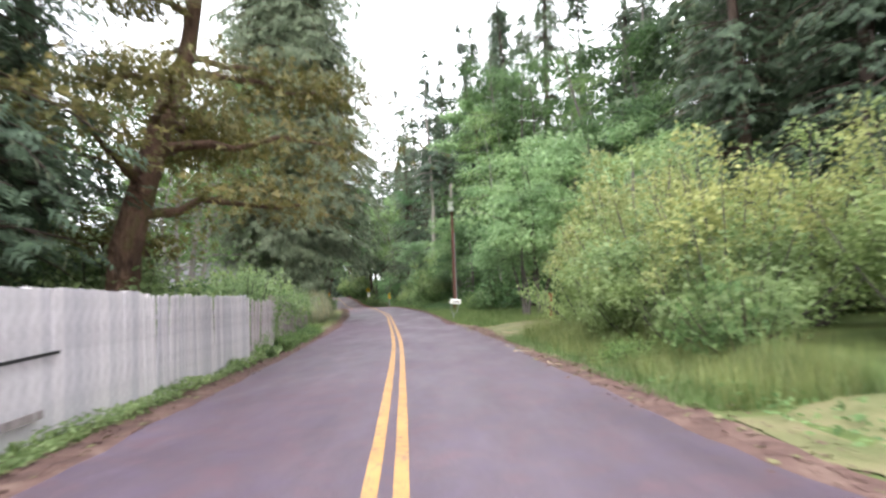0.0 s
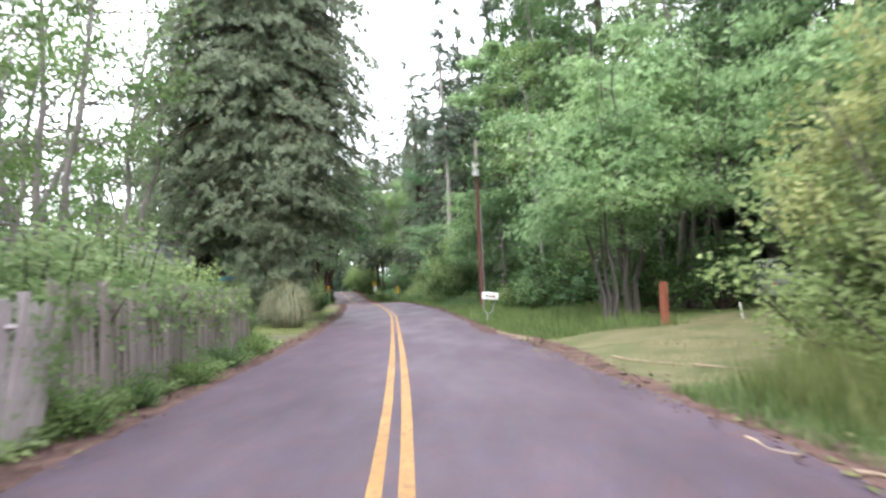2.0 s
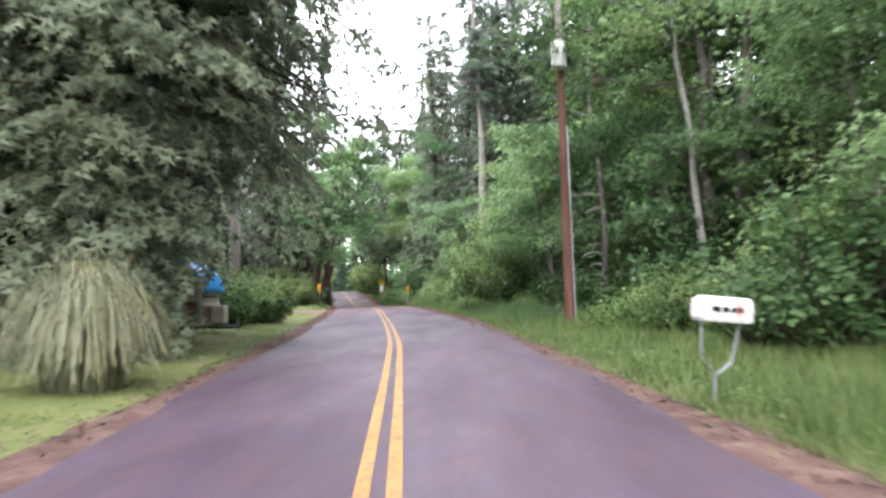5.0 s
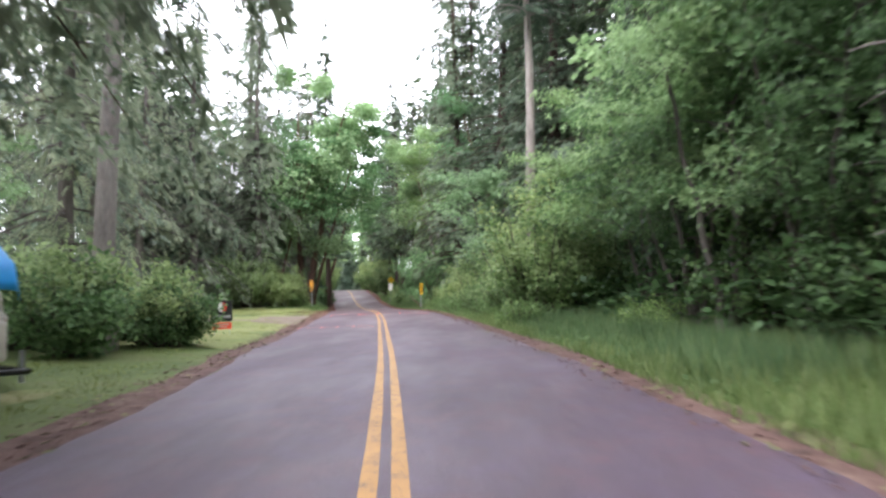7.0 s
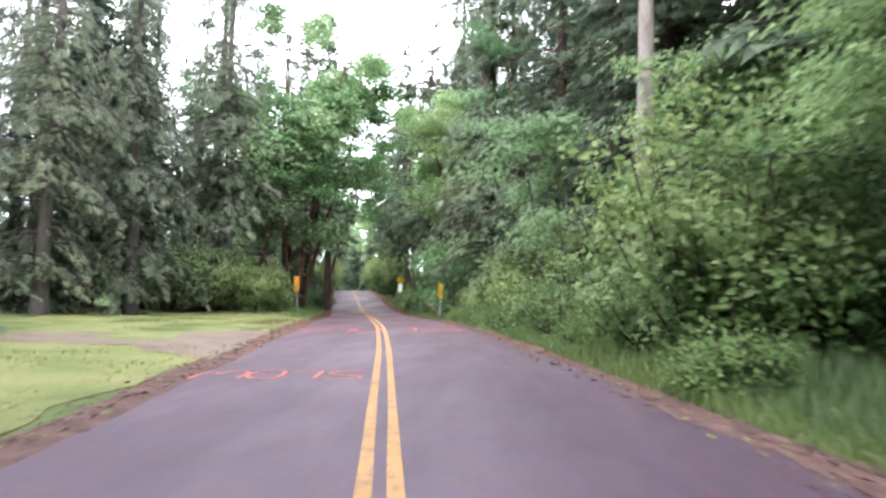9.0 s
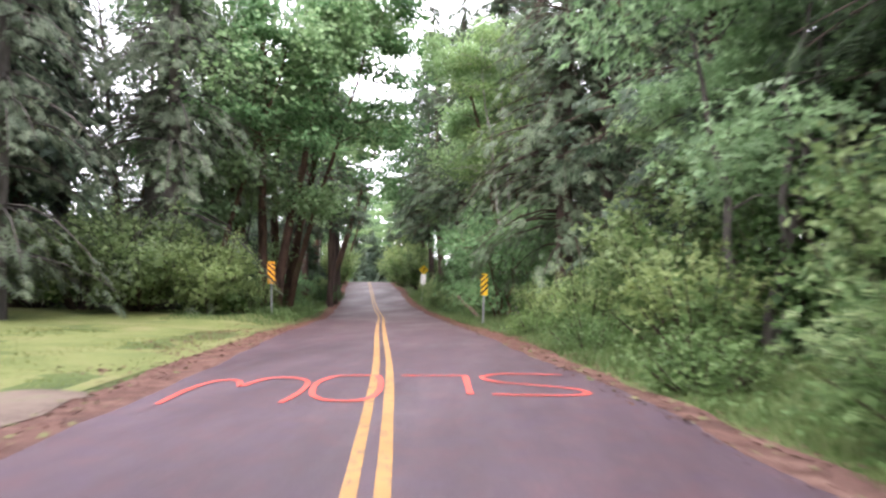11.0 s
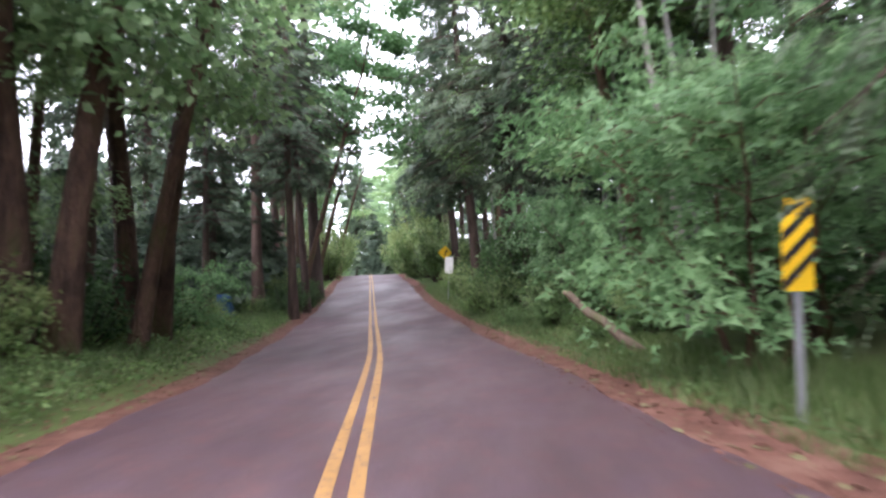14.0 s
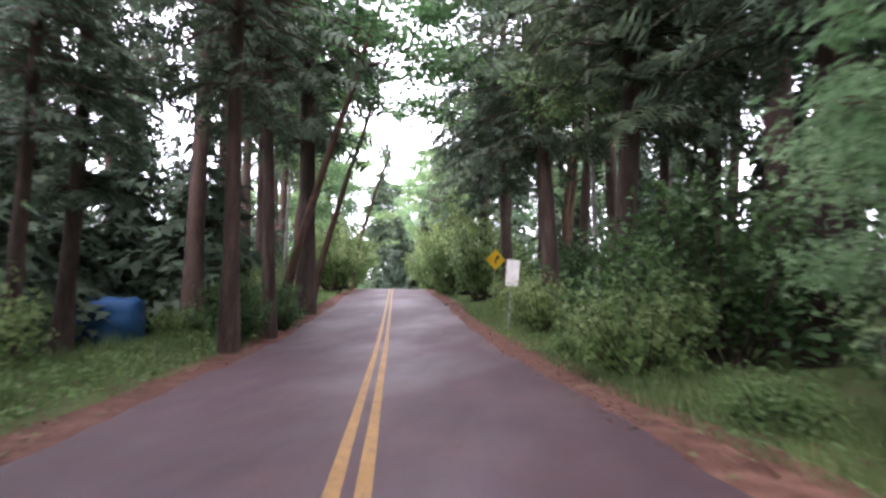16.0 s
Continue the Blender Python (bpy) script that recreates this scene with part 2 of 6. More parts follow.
M_WHITE = plain_mat("weathered_white_paint", (0.72, 0.71, 0.69), 0.5)
M_BLACK = plain_mat("black_paint", (0.012, 0.012, 0.013), 0.6)
M_SIGNYEL = plain_mat("yellow_sign_sheeting", (0.80, 0.50, 0.012), 0.45, dirt=0.1)
M_SIGNORA = plain_mat("amber_sign_sheeting", (0.82, 0.36, 0.015), 0.45, dirt=0.12)
M_GLASS = plain_mat("dark_window_glass", (0.02, 0.022, 0.025), 0.08, 0.0, 0.6, 0.1)
M_MAUVE = plain_mat("mauve_trailer_panel", (0.25, 0.165, 0.15), 0.55, dirt=0.35)
M_TARP = plain_mat("blue_tarpaulin", (0.012, 0.30, 0.75), 0.45, dirt=0.2)
M_BLUE = plain_mat("dark_blue_plastic", (0.010, 0.075, 0.20), 0.6)
M_CREAM = plain_mat("cream_trailer_siding", (0.52, 0.47, 0.42), 0.5, dirt=0.3)
M_BROWN = plain_mat("brown_trailer_stripe", (0.20, 0.105, 0.07), 0.5)
M_RUBBER = plain_mat("tyre_rubber", (0.02, 0.02, 0.02), 0.85)
M_ROOF = surface_mat("grey_metal_roof", (0.20, 0.19, 0.215), (0.30, 0.285, 0.32), 0.8, 12, rough=0.55, bump=0.1)
M_HOUSE = surface_mat("dark_red_siding", (0.046, 0.022, 0.021), (0.078, 0.040, 0.037), 1.5, 16, stretch=(3, 3, 0.4))
M_GREYWALL = surface_mat("grey_shed_boards", (0.075, 0.07, 0.068), (0.14, 0.128, 0.122), 1.5, 16, stretch=(3, 3, 0.4))
M_POLE = surface_mat("creosoted_pole", (0.075, 0.037, 0.029), (0.155, 0.082, 0.063), 2.5, 22, stretch=(1, 1, 0.12), bump=0.5)
M_REDPOST = surface_mat("red_brown_post", (0.22, 0.075, 0.045), (0.34, 0.13, 0.08), 2.5, 22, stretch=(1, 1, 0.2))
M_SIGNRED = plain_mat("red_sign_print", (0.5, 0.04, 0.02), 0.5)
M_SIGNCORAL = plain_mat("orange_red_sign_print", (0.70, 0.085, 0.05), 0.5, dirt=0.1)
M_SILVER = plain_mat("silver_car_paint", (0.62, 0.63, 0.62), 0.35, 0.3)
M_PALEWOOD = surface_mat("peeled_pale_wood", (0.28, 0.21, 0.15), (0.44, 0.36, 0.27), 2, 15, stretch=(1, 1, 0.3))


# ---- the lie of the land ----
ROAD_Y = np.array([-60, -20, 0, 10, 20, 28, 42, 50.7, 60.5, 76.8, 85.5, 93, 100.5, 111, 124, 150, 180, 195, 215, 240, 300, 900.0])
ROAD_X = np.array([2.6, 0.9, -.2, -.75, -1.37, -2.0, -3.25, -4.05, -5.33, -7.71, -9.13, -10.58, -12.0, -13.9, -16.72, -22.3, -28.8, -33.0, -44.0, -66.0, -130.0, -700.0])
RISE_Y = np.array([-60, 0, 10, 20, 30, 42, 50, 60, 70, 77, 85, 93, 100, 111, 122, 130, 138, 146, 152, 160, 168, 176, 184, 198, 220, 300, 900.0])
RISE_Z = np.array([.15, .13, .08, .06, .07, .1, .2, .28, .37, .44, .47, .42, .28, .09, .08, .25, .6, 1.08, 1.4, 1.8, 2.12, 2.4, 2.42, 1.9, 1.2, 1.2, 4.0])
FINE_Y = np.arange(-60, 900, 1.0)
KERNEL = np.exp(-np.linspace(-2, 2, 13) ** 2)
KERNEL /= KERNEL.sum()


def eased(xs, ys):
    v = np.interp(FINE_Y, xs, ys)
    return np.convolve(np.pad(v, 6, mode="reflect", reflect_type="odd"), KERNEL, "valid")


FINE_X, FINE_Z = eased(ROAD_Y, ROAD_X), eased(RISE_Y, RISE_Z)


def cx(y):
    return np.interp(y, FINE_Y, FINE_X)


def rz(y):
    return np.interp(y, FINE_Y, FINE_Z)


def land(x, y):
    """The ground's height: the road's own near it, then verge, shallow ditch and gentle banks."""
    x, y = np.asarray(x, float), np.asarray(y, float)
    d = x - cx(y)
    right = np.interp(d, [3.0, 3.5, 4.3, 5.5, 9, 25, 80, 600], [-.03, .0, -.06, .06, .3, 1.0, 4.0, 20])
    left = np.interp(-d, [3.0, 3.5, 4.6, 7, 12, 30, 80, 600], [-.03, .0, .05, .1, .25, .8, 3.0, 20])
    left = left + np.interp(y, [96, 102, 113, 118, 135, 150], [0, .35, .35, .08, .08, 0]) * np.interp(-d, [3.4, 5.0], [0, 1])
    left = left - np.interp(y, [106, 114, 140, 156], [0, 1, 1, 0]) * np.interp(-d, [5.6, 8.5, 26, 60], [0, .85, 1.0, 0])
    bumpy = 0.05 * np.sin(x * 1.3 + 0.7 * y) * np.sin(0.9 * y - 0.4 * x) * np.clip((abs(d) - 3.3) / 2, 0, 1)
    return rz(y) + np.where(d > 0, right, left) + bumpy


# ---- mesh helpers ----
def add_mesh(name, verts, faces, material, parent=None, label="", smooth=False):
    me = bpy.data.meshes.new(name)
    v, f = np.asarray(verts, np.float32), np.asarray(faces, np.int32)
    k = f.shape[1]
    me.vertices.add(len(v))
    me.vertices.foreach_set("co", v.ravel())
    me.loops.add(f.size)
    me.loops.foreach_set("vertex_index", f.ravel())
    me.polygons.add(len(f))
    me.polygons.foreach_set("loop_start", np.arange(0, f.size, k, dtype=np.int32))
    if smooth:
        me.polygons.foreach_set("use_smooth", np.ones(len(f), bool))
    me.update(calc_edges=True)
    me.materials.append(material)
    ob = new(name, me)
    if parent is not None:
        ob.parent = parent
    if label:
        tagged(ob, label)
    return ob


def part(name, bm, material, parent=None, label=""):
    me = bpy.data.meshes.new(name)
    bm.to_mesh(me)
    bm.free()
    me.materials.append(material)
    ob = new(name, me)
    if parent is not None:
        ob.parent = parent
    if label:
        tagged(ob, label)
    return ob


def thing(name, m, label, category, group=""):
    ob = new(name)
    ob.matrix_basis = m
    ob.empty_display_size = 0.2
    return tagged(ob, label, category, group)


def box(size, at=(0, 0, 0), turn=(0, 0, 0), bevel=0.0, bm=None):
    bm = bm or bmesh.new()
    m = pose(*at, *turn) @ Matrix.Diagonal((*size, 1))
    made = bmesh.ops.create_cube(bm, size=1.0, matrix=m)
    if bevel:
        edges = list({e for v in made["verts"] for e in v.link_edges})
        bmesh.ops.bevel(bm, geom=edges, offset=bevel, segments=2, affect="EDGES", profile=0.6)
    return bm


def rod(a, b, r0, r1=None, sides=10, bm=None):
    bm = bm or bmesh.new()
    a, b = Vector(a), Vector(b)
    m = Matrix.Translation((a + b) / 2) @ (b - a).to_track_quat("Z", "Y").to_matrix().to_4x4()
    bmesh.ops.create_cone(bm, cap_ends=True, segments=sides, radius1=r0, radius2=r0 if r1 is None else r1, depth=(b - a).length, matrix=m)
    return bm


def sheet(points, thick, bm=None, bevel=0.0):
    """A flat outline (x, z) given thickness along y, front face at y = 0."""
    bm = bm or bmesh.new()
    vs = [bm.verts.new((x, 0, z)) for x, z in points]
    f = bm.faces.new(vs)
    out = bmesh.ops.extrude_face_region(bm, geom=[f])
    bmesh.ops.translate(bm, vec=(0, thick, 0), verts=[v for v in out["geom"] if isinstance(v, bmesh.types.BMVert)])
    bmesh.ops.recalc_face_normals(bm, faces=bm.faces)
    return bm


class Soup:
    """Vertices and triangles gathered with numpy."""

    def __init__(self):
        self.v, self.f, self.n = [], [], 0

    def add(self, v, f):
        self.v.append(np.asarray(v, float))
        self.f.append(np.asarray(f, int) + self.n)
        self.n += len(v)

    def scatter(self, tv, tf, where, axes, size):
        """The template (verts, tris) at each place, turned by 3 x 3 axes and scaled."""
        where, size = np.asarray(where, float), np.asarray(size, float)
        v = np.einsum("nij,kj->nki", axes, tv) * size[:, None, None] + where[:, None, :]
        f = tf[None] + (np.arange(len(where)) * len(tv))[:, None, None]
        self.add(v.reshape(-1, 3), f.reshape(-1, 3))

    def tube(self, pts, radii, sides=6):
        pts, radii = np.asarray(pts, float), np.asarray(radii, float)
        d = np.gradient(pts, axis=0)
        d /= np.linalg.norm(d, axis=1)[:, None] + 1e-9
        ref = np.where(np.abs(d[:, 2:3]) > 0.9, np.array([[1.0, 0, 0]]), np.array([[0, 0, 1.0]]))
        u = np.cross(d, ref)
        u /= np.linalg.norm(u, axis=1)[:, None] + 1e-9
        w = np.cross(d, u)
        a = np.arange(sides) * 2 * np.pi / sides
        ring = (np.cos(a)[None, :, None] * u[:, None] + np.sin(a)[None, :, None] * w[:, None]) * radii[:, None, None] + pts[:, None]
        k = len(pts)
        i, j = np.meshgrid(np.arange(k - 1), np.arange(sides), indexing="ij")
        a0, a1 = i * sides + j, i * sides + (j + 1) % sides
        b0, b1 = a0 + sides, a1 + sides
        f = np.concatenate([np.stack([a0, a1, b1], -1).reshape(-1, 3), np.stack([a0, b1, b0], -1).reshape(-1, 3)])
        self.add(ring.reshape(-1, 3), f)

    def put(self, name, material, parent=None, label="", smooth=False):
        return add_mesh(name, np.concatenate(self.v), np.concatenate(self.f), material, parent, label, smooth)


def unit(v):
    return v / (np.linalg.norm(v, axis=-1, keepdims=True) + 1e-9)


def frames(along, up):
    """Axes whose y runs along and whose z leans to up."""
    y = unit(np.asarray(along, float))
    x = unit(np.cross(y, up))
    z = np.cross(x, y)
    return np.stack([x, y, z], axis=-1)


LEAF_V = np.array([(0, 0, 0), (0.34, 0.42, 0.07), (0, 1.0, -0.1), (-0.34, 0.42, 0.07)])
LEAF_F = np.array([(0, 1, 2), (0, 2, 3)])
# a broad lobed leaf, of three points
LOBED_V = np.array([(0, 0, 0), (0.56, 0.42, 0.08), (0.2, 0.36, 0.02), (0, 1.0, -0.14), (-0.2, 0.36, 0.02), (-0.56, 0.42, 0.08)])
LOBED_F = np.array([(0, 1, 2), (2, 3, 4), (0, 4, 5)])
# a flat feathery spray: slender side shoots along a spine, drooping to its tip
def feather(pairs, wide):
    v, f = [], []
    for k in range(pairs):
        y0 = 0.04 + 0.8 * k / pairs
        ln = 0.42 * (1 - 0.45 * k / pairs)
        for sg in (-1, 1):
            n = len(v)
            v += [(0, y0, -0.18 * y0 ** 2), (0, y0 + wide, -0.18 * (y0 + wide) ** 2), (sg * ln, y0 + 0.3 * ln + wide * 0.5, -0.18 * (y0 + 0.3) ** 2 - 0.06)]
            f.append((n, n + 1, n + 2) if sg < 0 else (n + 1, n, n + 2))
    n = len(v)
    v += [(-wide * 0.35, 0, 0), (wide * 0.35, 0, 0), (0, 1.08, -0.26)]
    f.append((n, n + 1, n + 2))
    return np.array(v), np.array(f)


SPRAY_V, SPRAY_F = feather(4, 0.15)
COARSE_V, COARSE_F = feather(2, 0.32)
TUFT_V, TUFT_F = feather(2, 0.22)
BLADE_V = np.array([(-.5, 0, 0), (.5, 0, 0), (0, .42, 1.0)])
BLADE_F = np.array([(0, 1, 2)])


# ---- plants ----
def conifer(name, seed, height, reach, base, levels, per, sprays, material, bark, girth=0.3, droop=0.35, lichen=0.0, size=0.85, label="", dead=0.0, coarse=False, tuft=False, taper=0.75, skirt=(), open_below=0.0, hang=0.35, loose=0.0, fan=0.0):
    """A straight trunk with whorls of drooping boughs that carry flat sprays."""
    rng = np.random.default_rng(seed)
    root = thing(name, Matrix(), label, "tree")
    trunk = Soup()
    zs = np.linspace(0, height, 12)
    sway = np.stack([0.12 * np.sin(zs * 0.3 + seed), 0.12 * np.cos(zs * 0.23 + seed), zs], 1)
    sway[:, :2] -= sway[0, :2]
    trunk.tube(sway, girth * (1 - 0.95 * zs / height) * np.where(zs < 0.1, 1.35, 1), 9)
    limb, crown, moss = Soup(), Soup(), Soup()
    sv, sf = (COARSE_V, COARSE_F) if coarse else (TUFT_V, TUFT_F) if tuft else (SPRAY_V, SPRAY_F)
    bands = [(z, per, (0.0, 2 * np.pi)) for z in np.sort(rng.uniform(base, height * 0.985, levels))]
    bands += [(rng.uniform(z0, z1), 1, (a0, a1)) for z0, z1, a0, a1, count in skirt for _ in range(count)]
    for z, per_z, arc in bands:
        u = max(0.0, (z - base) / (height - base))
        full = reach * ((1 - u) ** taper * (0.55 + 0.45 * min(1, u * 5 + 0.3)) + 0.03)
        level = z
        for _ in range(per_z):
            z = level + rng.uniform(-loose, loose)
            foot = np.array([np.interp(z, zs, sway[:, 0]), np.interp(z, zs, sway[:, 1]), z])
            a, ln = rng.uniform(*arc), full * rng.uniform(0.55, 1.12)
            if z < open_below and np.cos(a - 0.2) > 0.45:
                continue
            s = np.linspace(0, 1, 5)
            out = np.array([np.cos(a), np.sin(a), 0])
            pts = foot + s[:, None] * ln * out + np.stack([0 * s, 0 * s, ln * (0.12 * s - droop * s * s * rng.uniform(0.6, 1.5))], 1)
            step = 2 if coarse else 1
            limb.tube(pts[::step], np.linspace(0.012 + 0.012 * ln, 0.006, 5)[::step], 3)
            if rng.random() < dead * (1 - u):
                continue
            k = max(3, int(sprays * (0.35 + 0.65 * ln / reach)))
            q = rng.uniform(0.04, 1.02, k)
            spot = np.stack([np.interp(q, s, pts[:, i]) for i in range(3)], 1)
            side = np.array([-out[1], out[0], 0])
            if fan:
                wide = rng.normal(0, 1, k) * fan * ln * (0.35 + 0.65 * np.sin(np.pi * np.clip(q, 0, 1)))
                spot = spot + side * wide[:, None] - np.stack([0 * q, 0 * q, 0.35 * np.abs(wide) + rng.exponential(0.16, k)], 1)
            lr = rng.uniform(-1.25, 1.25, k)
            way = out * np.cos(lr)[:, None] + side * np.sin(lr)[:, None] + np.stack([0 * q, 0 * q, rng.normal(-hang, 0.28, k)], 1)
            up = out * 0.7 + np.stack([rng.normal(0, 0.35, k), rng.normal(0, 0.35, k), np.ones(k) * 0.8], 1)
            crown.scatter(sv, sf, spot, frames(way, up), size * (0.4 + 0.6 * min(1.0, 1.4 * ln / reach)) * rng.uniform(0.6, 1.25, k))
            if lichen and rng.random() < lichen:
                w = rng.uniform(0.3, 1, 8)
                spot = np.stack([np.interp(w, s, pts[:, i]) for i in range(3)], 1)
                way = np.stack([rng.normal(0, .2, 8), rng.normal(0, .2, 8), -np.ones(8)], 1)
                moss.scatter(BLADE_V * np.array([0.12, 0.1, 0]) + BLADE_V[:, [1, 2, 0]] * np.array([0, 1, 0]), BLADE_F, spot, frames(way, rng.normal(0, 1, (8, 3))), rng.uniform(0.15, 0.5, 8))
    trunk.put("trunk", bark, root, smooth=True)
    tagged(limb.put("limb", bark, root), kind="stuff")
    tagged(crown.put("crown", material, root), kind="stuff")
    if moss.n:
        tagged(moss.put("hanging_lichen", M_LICHEN, root, "pale grey-green hanging lichen"), kind="stuff")
    return root


def broadleaf(name, seed, height, spread, girth, leaves, material, bark, leaf=0.2, lean=(0, 0), fork=0.25, stems=1, clear=0.3, plate=0.45, label="", lobed=True):
    """Forking stems and limbs whose ends carry layered plates of leaves."""
    rng = np.random.default_rng(seed)
    root = thing(name, Matrix(), label, "tree")
    wood, crown = Soup(), Soup()
    ends = []
    for k in range(stems):
        off = rng.normal(0, 0.25, 2) * (stems > 1)
        top = np.array([off[0] * 6 + lean[0] + rng.normal(0, .4), off[1] * 6 + lean[1] + rng.normal(0, .4), height * rng.uniform(0.82, 0.97)])
        s = np.linspace(0, 1, 9)
        pts = np.stack([off[0] + (top[0] - off[0]) * s ** 1.2, off[1] + (top[1] - off[1]) * s ** 1.2, top[2] * s], 1)
        pts[1:, :2] += rng.normal(0, 0.09, (8, 2))
        wood.tube(pts, girth * (1 - 0.88 * s) * np.where(s == 0, 1.3, 1), 8)
        for _ in range(int(15 / stems) + 5):
            q = rng.uniform(clear, 1.0)
            foot = np.array([np.interp(q, s, pts[:, i]) for i in range(3)])
            a = rng.uniform(0, 2 * np.pi)
            ln = spread * rng.uniform(0.45, 1.0) * (1.0 - 0.55 * max(0, q - 0.45) / 0.55)
            up = rng.uniform(0.1, 0.55) * ln
            w = np.linspace(0, 1, 6)
            lim = foot + np.stack([np.cos(a) * ln * w, np.sin(a) * ln * w, up * w - 0.12 * ln * w * w], 1)
            lim[1:] += rng.normal(0, 0.05 * ln ** 0.5, (5, 3))
            wood.tube(lim, np.linspace(girth * 0.34 * (1.1 - q * 0.7), 0.012, 6), 5)
            for _ in range(3):
                p = rng.uniform(0.35, 1)
                f2 = np.array([np.interp(p, w, lim[:, i]) for i in range(3)])
                b2, l2 = a + rng.normal(0, 0.9), ln * rng.uniform(0.2, 0.45)
                tip = f2 + np.array([np.cos(b2) * l2, np.sin(b2) * l2, rng.uniform(-0.1, 0.4) * l2])
                wood.tube(np.linspace(f2, tip, 3), [0.016, 0.011, 0.006], 3)
                ends.append((f2 * 0.4 + tip * 0.6, 0.35 + 0.5 * l2))
            ends.append((lim[-1], 0.35 + 0.12 * ln))
    each = max(6, leaves // len(ends))
    for c, r in ends:
        n = int(each * rng.uniform(0.5, 1.5))
        g = rng.normal(0, 0.55, (n, 3)) * np.array([r, r, r * plate]) * 1.25
        where = c + g
        way = np.stack([g[:, 0] + rng.normal(0, 0.4, n), g[:, 1] + rng.normal(0, 0.4, n), rng.normal(-0.25, 0.25, n)], 1)
        away = np.array([c[0] - lean[0] * 0.5, c[1] - lean[1] * 0.5, 0.0])
        up = away / (np.linalg.norm(away) + 0.6) * 0.95 + np.array([0, 0, 0.75]) + rng.normal(0, 0.38, (n, 3))
        tv, tf = (LOBED_V, LOBED_F) if lobed else (LEAF_V, LEAF_F)
        crown.scatter(tv, tf, where, frames(way, up), leaf * rng.uniform(0.65, 1.25, n))
    wood.put("trunk", bark, root, smooth=True)
    tagged(crown.put("crown", material, root), kind="stuff")
    return root


def shrub(name, seed, height, width, leaves, material, leaf=0.13, tips=None, bark=None, label="", lobed=False, category="bush", tip_from=0.45):
    """Many stems from the ground; leafy shoots crowd toward the outside, with gaps and stray tips."""
    rng = np.random.default_rng(seed)
    root = thing(name, Matrix(), label, category)
    wood, crown, gold = Soup(), Soup(), Soup()
    stems = 26
    each = max(8, leaves // (stems * 6))
    tv, tf = (LOBED_V, LOBED_F) if lobed else (LEAF_V, LEAF_F)
    for k in range(stems):
        a, r = rng.uniform(0, 2 * np.pi), width * 0.5 * np.sqrt(rng.uniform(0.02, 1))
        h = height * (1 - 0.55 * (r / (width * 0.5)) ** 2) * rng.uniform(0.7, 1.12)
        s = np.linspace(0, 1, 6)
        tip = np.array([np.cos(a) * r, np.sin(a) * r, h])
        pts = np.stack([tip[0] * (0.15 + 0.85 * s ** 0.8), tip[1] * (0.15 + 0.85 * s ** 0.8), h * s], 1)
        wood.tube(pts, np.linspace(0.035, 0.008, 6), 4)
        for _ in range(6):
            q = rng.uniform(0.2, 1.0)
            foot = np.array([np.interp(q, s, pts[:, i]) for i in range(3)])
            b, ln = rng.uniform(0, 2 * np.pi), rng.uniform(0.25, 0.6) * (0.4 + 0.12 * width)
            shoot = np.array([np.cos(b) * ln, np.sin(b) * ln, rng.uniform(-0.15, 0.6) * ln])
            n = int(each * rng.uniform(0.6, 1.4))
            w = rng.uniform(0, 1.1, n)
            where = foot + w[:, None] * shoot + rng.normal(0, 0.11 + 0.05 * width / 3, (n, 3))
            way = shoot + rng.normal(0, 0.55 * ln, (n, 3))
            away = np.array([foot[0], foot[1], 0.0])
            up = away / (np.linalg.norm(away) + 0.3) * 0.9 + np.array([0, 0, 0.75]) + rng.normal(0, 0.4, (n, 3))
            target = gold if (tips is not None and foot[2] > height * tip_from and rng.random() < 0.75) else crown
            target.scatter(tv, tf, where, frames(way, up), leaf * rng.uniform(0.6, 1.3, n))
    tagged(wood.put("stem", bark or M_BARK, root), kind="stuff")
    tagged(crown.put("foliage", material, root), kind="stuff")
    if gold.n:
        tagged(gold.put("young_foliage", tips, root, "yellowish young leaves at the tips"), kind="stuff")
    return root


def placed(proto, spots, turn_seed):
    """Copies of a plant at (x, y, scale) on the ground, each turned its own way; the first takes the first place."""
    rng = np.random.default_rng(turn_seed)
    for i, (x, y, s) in enumerate(spots):
        m = pose(x, y, float(land(x, y)) - 0.05, rng.normal(0, 1.2), rng.normal(0, 1.2), rng.uniform(0, 360)) @ Matrix.Diagonal((s, s, s * rng.uniform(0.92, 1.1), 1))
        if i == 0:
            proto.matrix_basis = m
        else:
            c = copy_thing(proto, Matrix())
            c.matrix_basis = m


